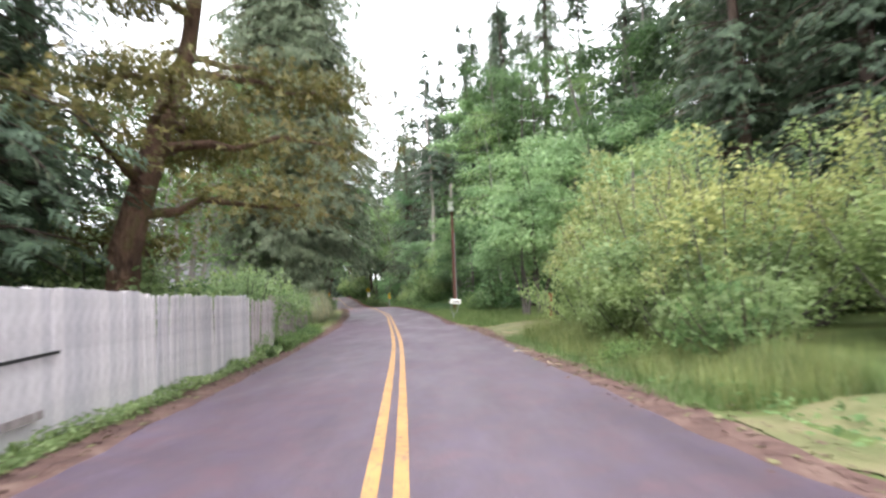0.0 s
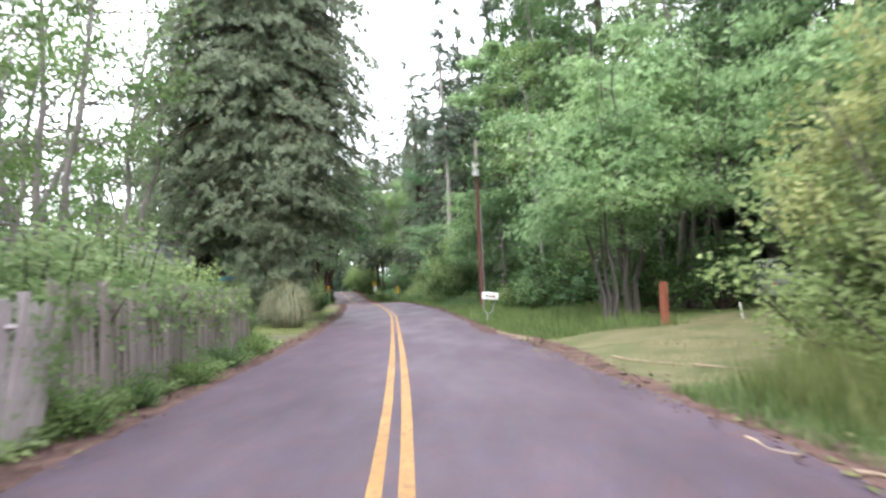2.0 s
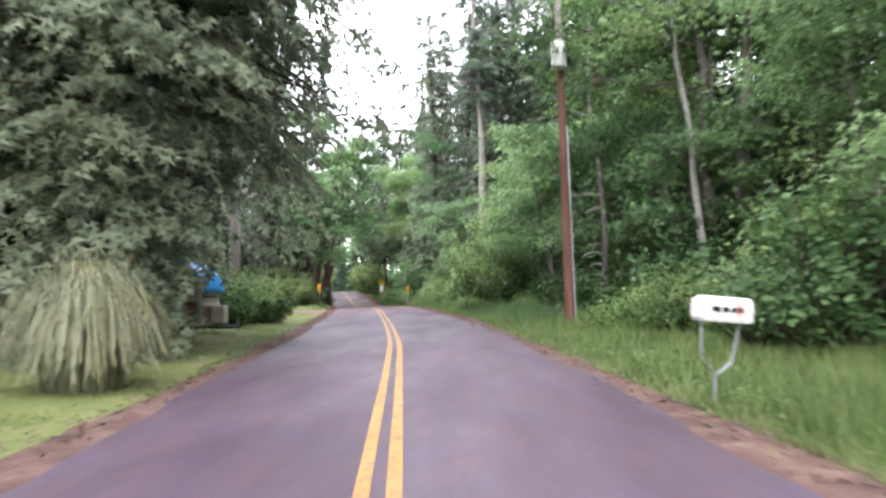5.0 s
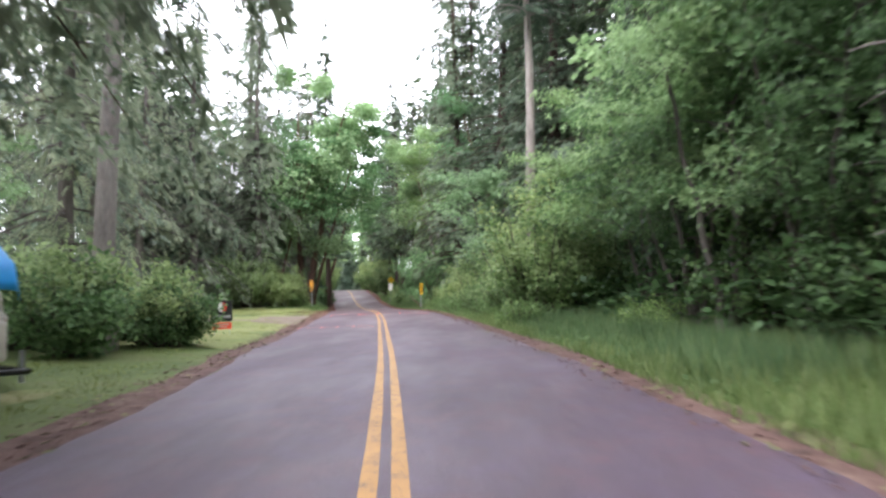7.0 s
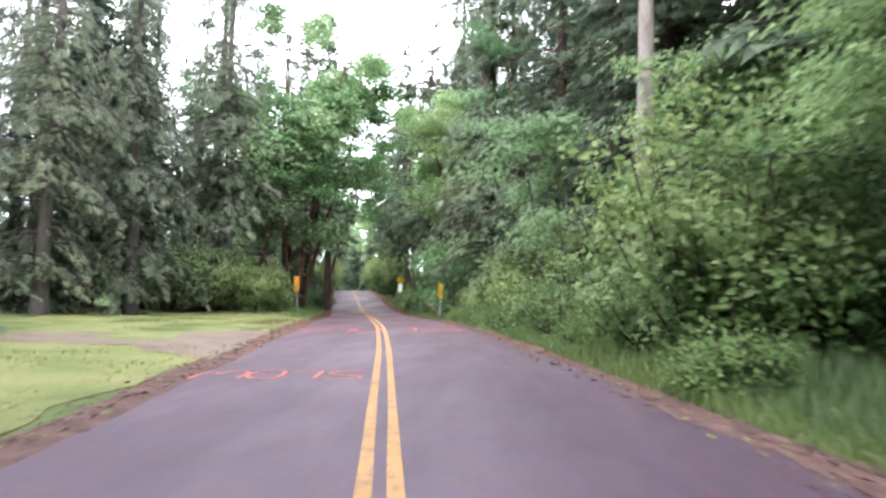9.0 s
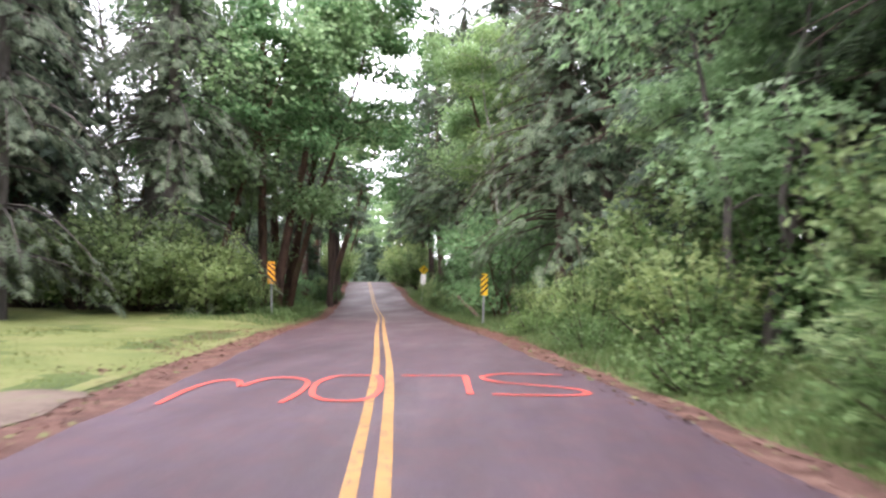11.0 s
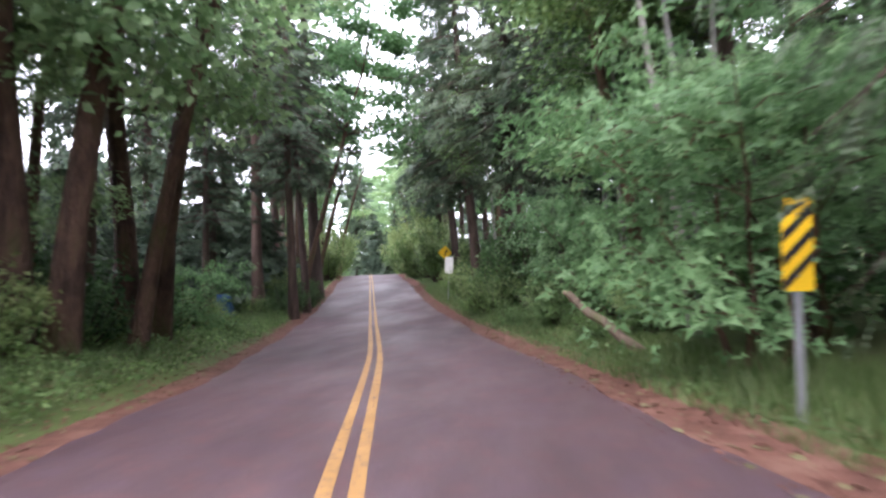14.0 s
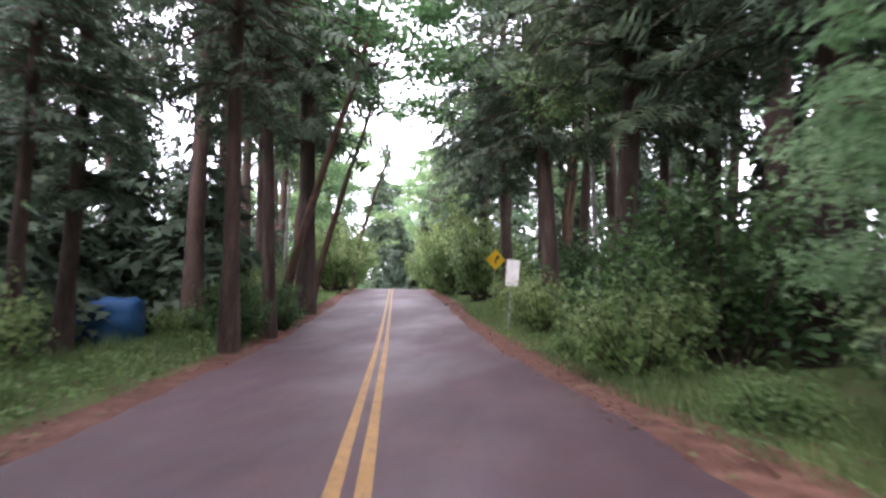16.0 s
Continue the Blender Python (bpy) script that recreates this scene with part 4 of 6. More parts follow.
def crumpled(name, m, size, material, label, category, seed):
    """A tarpaulin heaped or hung: a rounded box with folds."""
    root = thing(name, m, label, category)
    bm = bmesh.new()
    bmesh.ops.create_cube(bm, size=1.0)
    bmesh.ops.subdivide_edges(bm, edges=bm.edges, cuts=7, use_grid_fill=True)
    for v in bm.verts:
        r = v.co.copy()
        r = r.lerp(r.normalized() * 0.62, 0.35)
        k = noise.noise(r * 4 + Vector((seed, 0, 0))) * 0.1 + noise.noise(r * 11 + Vector((seed, 3, 0))) * 0.04
        r += r.normalized() * k
        v.co = Vector((r.x * size[0], r.y * size[1], (r.z + 0.5) * size[2]))
    for f in bm.faces:
        f.smooth = True
    part("cloth", bm, material, root)
    return root


house()
shed()
bench = thing("bench", pose(-11.6, 47.0, float(land(-11.6, 47))), "low dark wooden bench on the lawn", "bench")
part("seat", box((1.4, 0.4, 0.06), (0, 0, 0.45), bevel=0.01), M_OLDBOARD, bench)
for sx in (-0.55, 0.55):
    part("leg", box((0.08, 0.34, 0.42), (sx, 0, 0.21)), M_OLDBOARD, bench)


def pampas(x, y):
    root = thing("pampas_grass", pose(x, y, float(land(x, y)) - 0.03), "arching straw and grey-green clump of pampas grass on lawn", "ornamental grass")
    rng = np.random.default_rng(71)
    g, dry = Soup(), Soup()
    for k in range(2600):
        a, q = rng.uniform(0, 6.283), rng.uniform(0, 1) ** 0.8
        reach, h = 0.18 + 0.85 * q * rng.uniform(0.75, 1.1), 2.75 - 0.75 * q + rng.normal(0, 0.32)
        s = np.linspace(0, 1, 6)
        o = np.array([np.cos(a), np.sin(a), 0])
        bx = rng.normal(0, 0.2, 2) + o[:2] * 0.25 * q
        fall = 0.25 + 0.72 * q * rng.uniform(0.7, 1.15)
        pts = np.stack([bx[0] + o[0] * reach * s ** 1.25, bx[1] + o[1] * reach * s ** 1.25, h * (s * (1 + 1.6 * fall) - (0.1 + 2.35 * fall) * s * s)], 1)
        pts[:, 2] = np.maximum(pts[:, 2], 0.02)
        side = np.array([-o[1], o[0], 0]) * 0.0065
        v = np.concatenate([pts - side, pts + side])
        i = np.arange(5)
        f = np.concatenate([np.stack([i, i + 6, i + 7], 1), np.stack([i, i + 7, i + 1], 1)])
        (dry if rng.random() < 0.35 else g).add(v, f)
    g.put("blade_clump", M_LICHEN, root)
    dry.put("dry_blade_clump", M_DRYGRASS, root, "dry straw-coloured blades")


pampas(-8.2, 43.7)


# ---- travel trailer under a blue tarpaulin ----
def trailer():
    x, y = -11.04, 55.6
    root = thing("travel_trailer", pose(x, y, float(land(-13, 56.5)) - 0.4, 0, 0, 4), "old cream and brown travel trailer under blue tarpaulin", "trailer")
    # x runs back from the nose, to the west; y across
    prof = [(0.0, 0.62), (0.08, 1.35), (-0.02, 1.4), (0.0, 1.55), (-0.25, 2.35), (-0.75, 2.75), (-1.4, 2.85), (-5.6, 2.8), (-5.7, 0.62)]
    bm = sheet(prof, 2.25)
    bmesh.ops.bevel(bm, geom=bm.edges[:], offset=0.03, segments=2, affect="EDGES")
    part("body", bm, M_CREAM, root)
    part("stripe", box((5.5, 0.012, 0.16), (-2.85, -0.004, 1.36)), M_BROWN, root)
    part("lower_panel", box((5.5, 0.012, 0.62), (-2.85, -0.004, 0.97)), M_MAUVE, root, "dull mauve-brown lower panel")
    for i in range(5):
        part("front_slat", box((0.015, 2.1, 0.065), (0.075, 1.12, 0.80 + 0.11 * i), (0, 6, 0)), M_BROWN, root)
    w = part("side_window", box((1.15, 0.04, 0.72), (-1.05, -0.012, 1.82), bevel=0.012), M_BLACK, root, "dark framed side window")
    part("pane", box((1.0, 0.03, 0.58), (-1.05, -0.025, 1.82)), M_GLASS, w)
    part("side_window", box((1.0, 0.04, 0.6), (-4.2, -0.012, 1.85), bevel=0.012), M_BLACK, root)
    fw = part("front_window_cover", box((0.04, 1.6, 0.5), (-0.05, 1.12, 1.86), (0, -17, 0), bevel=0.012), M_CREAM, root, "pale cover over front window")
    part("frame_bar", box((0.03, 1.66, 0.04), (0.03, 1.12, 1.6), (0, -17, 0)), M_BLACK, fw)
    part("gas_box", box((0.45, 0.62, 0.62), (0.34, 1.12, 0.98), bevel=0.07), M_CREAM, root, "cream gas bottle cover")
    t = rod((0.0, 0.35, 0.55), (1.05, 1.12, 0.55), 0.045, sides=6)
    rod((0.0, 1.9, 0.55), (1.05, 1.12, 0.55), 0.045, sides=6, bm=t)
    part("tongue", t, M_BLACK, root)
    part("jack", rod((0.95, 1.12, 0.39), (0.95, 1.12, 0.85), 0.035), M_STEEL, root)
    for wx in (-2.6, -3.4):
        for wy in (0.12, 2.13):
            wh = part("wheel", rod((wx, wy - 0.1, 0.72), (wx, wy + 0.1, 0.72), 0.33, sides=18), M_RUBBER, root)
            part("hub", rod((wx, wy - 0.11, 0.72), (wx, wy + 0.11, 0.72), 0.15, sides=12), M_WHITE, wh)
    part("chassis", box((5.4, 1.9, 0.1), (-2.9, 1.12, 0.58)), M_BLACK, root)
    # the tarpaulin: a skin over the roof and the upper nose, hanging down with folds
    tarp = thing("blue_tarpaulin", root.matrix_basis.copy(), "bright blue tarpaulin draped over the trailer roof", "tarpaulin")
    line = [(0.2, 1.74), (0.17, 1.9), (0.12, 2.16), (-0.12, 2.48), (-0.43, 2.74), (-0.75, 2.88), (-1.4, 2.93), (-2.5, 2.94), (-4.0, 2.93), (-5.65, 2.9), (-5.78, 2.4)]
    across = [(-0.07, -0.42), (-0.06, -0.2), (-0.05, -0.06), (0.05, 0.0), (0.6, 0.03), (1.12, 0.05), (1.7, 0.03), (2.2, 0.0), (2.3, -0.06), (2.31, -0.25), (2.32, -0.42)]
    v, fcs = [], []
    for i, (lx, lz) in enumerate(line):
        for j, (ay, az) in enumerate(across):
            k = noise.noise(Vector((lx * 3.1, ay * 2.3, 1.7))) * 0.11
            fall = az * (1 + 0.35 * noise.noise(Vector((lx * 1.7, ay, 5.0)))) * (0.35 if lz < 2.2 else 1)
            v.append((lx, ay + (k if az < -0.1 else 0), lz + fall + abs(k)))
    m_ = len(across)
    for i in range(len(line) - 1):
        for j in range(m_ - 1):
            fcs.append((i * m_ + j, i * m_ + j + 1, (i + 1) * m_ + j + 1, (i + 1) * m_ + j))
    sk = add_mesh("skin", v, fcs, M_TARP, tarp, smooth=True)
    so = sk.modifiers.new("thickness", "SOLIDIFY")
    so.thickness = 0.012


trailer()


# ---- signs ----
def object_marker(x, y, lean, turn, mirror, label, face):
    root = thing("object_marker", pose(x, y, float(land(x, y)) - 0.1, 0, lean, turn), label, "road sign", "striped markers at the culvert")
    h0, w, h = 1.42, 0.305, 0.915
    part("post", box((0.075, 0.045, h0 + 0.75), (0, 0.03, (h0 + 0.75) / 2), bevel=0.006), M_STEEL, root)
    rim = [(-w / 2, 0.03), (-w / 2 + 0.03, 0), (w / 2 - 0.03, 0), (w / 2, 0.03), (w / 2, h - 0.03), (w / 2 - 0.03, h), (-w / 2 + 0.03, h), (-w / 2, h - 0.03)]
    p = part("panel", sheet([(a, b + h0) for a, b in rim], 0.006), face, root, "amber reflective panel")
    for k in range(4):
        z = k * 0.235
        a, b = (z + 0.30, z) if mirror else (z, z + 0.30)
        quad = [(-w / 2 + 0.004, min(a, h)), (w / 2 - 0.004, min(b, h)), (w / 2 - 0.004, min(b + 0.105, h)), (-w / 2 + 0.004, min(a + 0.105, h))]
        zs = [q[1] for q in quad]
        if max(zs) - min(zs) < 0.05 or abs(quad[0][1] - quad[3][1]) + abs(quad[1][1] - quad[2][1]) < 0.06:
            continue
        uniq = []
        for q in quad:
            if not uniq or (abs(q[0] - uniq[-1][0]) + abs(q[1] - uniq[-1][1])) > 1e-4:
                uniq.append(q)
        st = sheet([(q[0], q[1] + h0) for q in uniq], 0.003)
        bmesh.ops.translate(st, verts=st.verts, vec=(0, -0.005, 0))
        part("stripe", st, M_BLACK, p, "black diagonal stripe")
    for z in (h0 + 0.15, h0 + 0.76):
        part("bolt", rod((0, -0.012, z), (0, 0.03, z), 0.012, sides=8), M_STEEL, p)


object_marker(-8.2, 103.9, 1.6, 6, False, "amber and black striped marker on steel post", M_SIGNYEL)
object_marker(-16.95, 102.4, -1.6, 14, True, "amber and black striped marker on steel post, leaning", M_SIGNORA)


def warning_sign(x, y, turn):
    root = thing("curve_sign", pose(x, y, float(land(x, y)) - 0.1, 0, 3, turn), "yellow diamond curve sign on a steel post", "road sign")
    part("post", box((0.06, 0.06, 3.0), (0, 0.05, 1.5)), M_STEEL, root)
    r = 0.52
    d = part("diamond", sheet([(0, 2.0), (r, 2.0 + r), (0, 2.0 + 2 * r), (-r, 2.0 + r)], 0.008), M_SIGNYEL, root)
    arrow = [(-0.035, 2.28), (0.035, 2.28), (0.04, 2.46), (0.13, 2.59), (0.17, 2.54), (0.18, 2.74), (0.0, 2.72), (0.06, 2.66), (-0.03, 2.52)]
    a = sheet(arrow, 0.003)
    bmesh.ops.translate(a, verts=a.verts, vec=(0, -0.006, 0))
    part("arrow", a, M_BLACK, d, "black bent arrow")


warning_sign(-16.1, 146.3, 12)
wp = thing("white_road_sign", pose(-14.8, 135.4, float(land(-14.8, 135.4)) - 0.1, 0, 4, 12), "weathered white rectangular sign on a steel post", "road sign")
part("post", box((0.05, 0.05, 2.5), (0, 0.04, 1.25), bevel=0.006), M_STEEL, wp)
wpp = part("panel", box((0.46, 0.012, 0.92), (0, 0, 2.12), bevel=0.004), M_WHITE, wp)
for bz in (1.8, 2.44):
    part("bolt", rod((0, -0.014, bz), (0, 0.02, bz), 0.014, sides=8), M_STEEL, wpp)
ys_ = thing("yard_sign", pose(-11.15, 67.2, float(land(-11.15, 67.2)) - 0.02, 0, 0, 10), "black, white and red yard sign on wire legs", "sign")
yp = part("panel", box((0.6, 0.012, 0.62), (0, 0, 0.75), bevel=0.003), M_BLACK, ys_)
arc = [(0.14 * math.cos(a), 0.15 * math.sin(a)) for a in np.linspace(-1.5708, 1.5708, 9)]
for sg, mat in ((-1, M_WHITE), (1, M_SIGNRED)):
    half = sheet([(0.01 + sg * a, 0.86 + c) for a, c in (arc if sg > 0 else arc[::-1])], 0.003)
    bmesh.ops.translate(half, verts=half.verts, vec=(0, -0.011, 0))
    part("print_block", half, mat, yp, "white and red half-round print")
part("print_block", box((0.5, 0.004, 0.09), (0, -0.009, 0.58)), M_STEEL, yp, "pale grey print bar")
for k_ in range(2):
    part("print_block", box((0.4 - 0.12 * k_, 0.004, 0.03), (0, -0.009, 0.35 - 0.07 * k_)), M_CREAM, ys_)
part("lower_panel", box((0.56, 0.012, 0.2), (0, 0, 0.31), bevel=0.003), M_SIGNCORAL, ys_, "orange-red lower panel")
for sx in (-0.22, 0.22):
    part("wire_leg", rod((sx, 0.012, -0.1), (sx, 0.012, 0.9), 0.006, sides=5), M_STEEL, ys_)


# ---- painted letters on the road ----
STROKES = {
    "S": [(0.0, 0.0), (0.72, 0.03), (1.0, 0.3), (0.8, 0.5), (0.34, 0.6), (0.05, 0.7), (0.03, 0.88), (0.3, 0.96), (0.98, 1.0)],
    "L": [(1.0, 0.1), (0.0, 0.0), (0.13, 1.0)],
    "O": [(0.07, 0.0), (0.76, 0.03), (1.02, 0.36), (0.95, 0.86), (0.68, 1.0), (0.16, 0.96), (0.01, 0.65), (0.0, 0.29), (0.07, 0.0)],
    "W": [(1.0, 1.0), (0.99, 0.5), (0.88, 0.16), (0.66, 0.12), (0.57, 0.5), (0.55, 0.36), (0.46, 0.06), (0.24, -0.02), (0.0, 0.12), (0.0, 0.61), (0.09, 0.9)],
}


def smooth_line(pts, n):
    pts = np.array(pts, float)
    if len(pts) < 4:
        return np.concatenate([np.linspace(a, b, n) for a, b in zip(pts[:-1], pts[1:])])
    s = np.concatenate([[0], np.cumsum(np.linalg.norm(np.diff(pts, axis=0), axis=1))])
    u = np.linspace(0, s[-1], n * 4)
    p = np.stack([np.interp(u, s, pts[:, i]) for i in (0, 1)], 1)
    for _ in range(6):
        p[1:-1] = (p[:-2] + 2 * p[1:-1] + p[2:]) / 4
    return p


def road_word(word, slots, stroke, material, label, seed):
    """Hand-painted letters, written to be read by those who come the other way; slots: each letter's offsets from the centre line, middle and length."""
    rng = np.random.default_rng(seed)
    root = thing("painted_word", pose(0, 0, 0), label, "road paint")
    for ch, (hi, lo, y_mid, tall) in zip(word, slots):
        s = Soup()
        p = smooth_line(STROKES[ch], 12)
        d = hi - p[:, 0] * (hi - lo)
        y = y_mid - (p[:, 1] - 0.5) * tall
        t = np.gradient(np.stack([d, y], 1), axis=0)
        t /= np.linalg.norm(t, axis=1)[:, None] + 1e-9
        w = stroke * (0.5 + 0.08 * np.convolve(rng.normal(0, 1, len(p) + 4), np.ones(5) / 5, "valid"))
        nrm = np.stack([-t[:, 1], t[:, 0]], 1) * w[:, None]
        e = []
        for sg in (-1, 1):
            dd, yy = d + sg * nrm[:, 0], y + sg * nrm[:, 1]
            e.append(np.stack([cx(yy) + dd, yy, rz(yy) + 0.046 - 0.018 * (dd / 3.0) ** 2], 1))
        k = len(p)
        j = np.arange(k - 1)
        f = np.concatenate([np.stack([j, j + k, j + k + 1], 1), np.stack([j, j + k + 1, j + 1], 1)])
        s.add(np.concatenate(e), f)
        s.put("letter", material, root)


road_word("SLOW", [(2.8, 1.38, 84.3, 2.15), (1.26, 0.29, 84.07, 1.75), (0.0, -0.9, 83.58, 2.3), (-1.0, -2.52, 83.22, 2.35)], 0.085, M_SPRAY, "hand-sprayed orange word SLOW across the asphalt", 31)
road_word("SLOW", [(-0.3, -0.9, 71.3, 1.0), (-1.0, -1.5, 71.3, 0.9), (-1.6, -2.15, 71.3, 1.0), (-2.2, -3.0, 71.3, 1.0)], 0.07, M_FAINT, "faded hand-sprayed orange word SLOW on asphalt", 32)

# ---- fallen log, drum ----
lg = thing("fallen_log", pose(0, 0, 0), "broken pale log leaning out of the bushes", "log")
sl = Soup()
lt = np.linspace(0, 1, 7)
sl.tube(np.array([-9.84, 111.94, 1.29]) + lt[:, None] * np.array([1.35, -1.25, -1.2]) + np.random.default_rng(3).normal(0, 0.015, (7, 3)), np.linspace(0.08, 0.115, 7), 9)
sl.put("stem", M_LOGBARK, lg, smooth=True)
part("broken_end", rod((-9.89, 111.99, 1.335), (-9.8, 111.9, 1.255), 0.035, 0.063, 9), M_PALEWOOD, lg, "pale splintered end")
bd = crumpled("blue_covered_stack", pose(-26.0, 129.6, float(land(-26.0, 129.6)) - 0.3, 0, 0, 20), (1.75, 1.3, 1.85), M_BLUE, "tall stack under dark blue plastic sheet among trees", "covered stack", 7)


# ---- trees and bushes ----
big_cedar = conifer("western_cedar", 101, 33, 6.8, 4.6, 215, 6, 115, M_SPRUCE, M_REDBARK, 0.5, droop=0.45, hang=0.9, size=0.5, loose=1.0, fan=0.17, tuft=True, lichen=0.15, skirt=[(2.0, 5.6, 4.72, 5.25, 75)], taper=0.22, open_below=6.6, label="large grey-green cedar with drooping sprays, beside the house")
big_cedar.matrix_basis = pose(-10.9, 50.8, float(land(-10.9, 50.8)) - 0.05)
fir_a = conifer("fir_tree", 102, 29, 4.4, 1.8, 96, 4, 18, M_NEEDLE, M_BARK, 0.36, droop=0.38, lichen=0.35, size=0.62, fan=0.1, loose=0.3, label="tall dark fir with lichen on drooping boughs")
fir_m = conifer("fir_tree", 107, 30, 4.8, 2.0, 80, 4, 14, M_NEEDLE, M_BARK, 0.34, droop=0.36, size=1.05, fan=0.1, loose=0.3, label="tall dark fir among the other trees", coarse=True)
fir_b = conifer("bare_trunked_fir", 103, 26, 3.4, 7.0, 56, 4, 5, M_NEEDLE, M_FIRBARK, 0.25, droop=0.4, size=0.95, dead=0.35, label="dark fir with bare lower trunk in the wood")
fir_c = conifer("spruce_tree", 104, 25, 4.2, 0.8, 70, 4, 17, M_SPRUCE, M_MIDBARK, 0.3, droop=0.62, hang=0.8, lichen=0.3, size=0.52, fan=0.1, loose=0.4, taper=0.8, label="grey-green spruce with hanging branches by the clearing")
fir_far = conifer("distant_fir", 105, 26, 4.2, 2.0, 60, 4, 10, M_NEEDLE, M_BARK, 0.3, droop=0.35, size=1.3, fan=0.1, loose=0.3, label="dark fir deep in the wood", coarse=True)
dead_fir = conifer("half_bare_fir", 106, 30, 4.6, 7.5, 70, 4, 12, M_NEEDLE, M_GREYBARK, 0.42, droop=0.3, lichen=0.1, size=1.15, dead=0.6, label="tall fir with grey trunk and dead lower branches")
maple_a = broadleaf("bigleaf_maple", 111, 9.5, 4.0, 0.11, 8500, M_BRIGHT, M_MIDBARK, 0.24, stems=3, clear=0.26, label="many-stemmed bright green maple beside the road")
maple_b = broadleaf("tall_maple", 112, 18, 4.2, 0.2, 3800, M_MAPLE, M_REDBARK, 0.27, stems=2, clear=0.4, label="tall mossy-trunked maple arching toward the road")
great_maple = broadleaf("great_maple", 116, 23, 6.2, 0.3, 9500, M_BRIGHT, M_REDBARK, 0.36, stems=2, clear=0.22, lobed=False, lean=(3.2, 0), label="great green maple overhanging the road")
maple_c = broadleaf("mossy_maple", 113, 12, 3.9, 0.42, 11000, M_OLIVE, M_REDBARK, 0.2, lean=(3.0, 0), stems=1, clear=0.16, label="leaning mossy maple with olive-brown leaves behind the fence")
alder = broadleaf("alder_tree", 114, 17, 2.8, 0.13, 3000, M_SPRING, M_ALDER, 0.17, lean=(1.0, 0), clear=0.45, lobed=False, label="slender pale-barked alder with thin leaves")
thin = broadleaf("open_tree", 115, 12, 3.4, 0.13, 3600, M_SPRING, M_GREYBARK, 0.15, stems=2, clear=0.2, lobed=False, label="open-branched light green tree behind the house")
gold_shrub = shrub("yellow_shrub", 121, 4.6, 4.8, 12000, M_LIME, 0.12, tips=M_GOLD, tip_from=0.5, bark=M_MIDBARK, label="tall yellow-green shrub crowding the verge")
hazel = shrub("hazel_bush", 122, 4.2, 4.4, 6500, M_SPRING, 0.17, tips=M_LIME, tip_from=0.35, label="light green hazel bush at the wood's edge")
dark_bush = shrub("dark_bush", 123, 3.2, 4.0, 4000, M_DARKLEAF, 0.15, label="dense dark green bush along the road")
mid_bush = shrub("salmonberry_bush", 124, 2.6, 3.4, 3400, M_SPRING, 0.17, tips=M_LIME, tip_from=0.35, lobed=True, label="green bramble-like bush on the verge")
low_bush = shrub("low_bramble", 125, 1.2, 2.2, 3200, M_SPRING, 0.1, label="low light green bramble at the grass edge")
rhodo = shrub("rhododendron", 126, 2.4, 3.4, 6500, M_VINE, 0.14, tips=M_LIME, tip_from=0.5, label="dark rhododendron bush with lighter tips near the trailer")

maple_c.matrix_basis = pose(-7.1, 13.8, 0.1, 0, 3, 6)
placed(fir_a, [(4.4, 68.2, 1.0), (6.4, 72, 1.15), (8.2, 63, 1.15), (9.5, 57, 1.2), (1.0, 83, 1.1), (-10.2, 12.4, 0.85), (-8.4, 11.0, 0.8), (-9.4, 15.4, 0.8), (11.6, 25.5, 0.9), (15.5, 30, 1.0), (13.5, 21, 0.95), (13.0, 45.5, 1.05), (2.4, 86, 1.05), (-1.6, 93, 1.1), (-2.6, 112.5, 0.95), (0.6, 102.6, 0.9), (1.8, 91, 1.1),
               (12.5, 12, 0.95)], 3)
placed(fir_m, [(16.5, 25.5, 1.0), (18, 31.5, 1.1), (16, 40, 1.1), (22, 27, 1.1), (-15, 14, 0.9), (19, 22, 1.1), (21, 36, 1.1), (17, 55, 1.1), (4.0, 95, 1.05), (6.5, 66, 1.0),  (1.0, 108, 1.0), 
               (16, 5, 1.0), (-19, 24, 0.9), (-24, 30, 1.0), (5.5, 88, 1.05), (9, 71, 1.0), (3.8, 79, 1.05), (14, 63, 1.1)], 19)
placed(fir_b, [(-5.9, 124.4, 1.3), (-5.5, 131, 1.3), (-7.2, 138, 1.3), (-2.0, 135, 1.2), (-10.2, 144, 1.35), (-11.4, 150, 1.3), (-5, 145, 1.2), (-8, 158, 1.2), (-13.5, 163, 1.3),
               (-24.5, 117, 1.1), (-20.8, 126.4, 0.85), (-21.4, 130.2, 0.8), (-22.9, 122.2, 0.65), (-24.2, 131, 1.2), (-26.2, 137, 1.3), (-28.5, 146, 1.25), (-31, 150, 1.3), (-33, 160, 1.3), (-36.5, 168, 1.3), (-30, 131, 1.2),
               (-33, 140, 1.2), (-31, 118, 1.2), (0.5, 120, 1.2), (1, 128, 1.2), (-18.6, 174, 1.3), (-22, 184, 1.3), (-8.6, 141.5, 1.2), (-8.0, 128.5, 1.5), (-5.0, 116.4, 1.35), (-16.4, 169, 1.2),
               (-25.5, 196, 1.3), (-29, 210, 1.3), (-47, 204, 1.3), (-41, 186, 1.3)], 4)
dense_fir = conifer("dense_fir", 109, 27, 4.4, 5.8, 80, 4, 11, M_NEEDLE, M_BARK, 0.32, droop=0.4, size=0.85, label="dense dark fir crowding the road")
placed(dense_fir, [(-13.2, 138.6, 1.1), (-15.4, 150.5, 1.05), (-11.4, 131.0, 1.1), (-8.6, 125.0, 1.0), (-8.0, 136.0, 1.0), (-17.6, 160.5, 1.0)], 22)
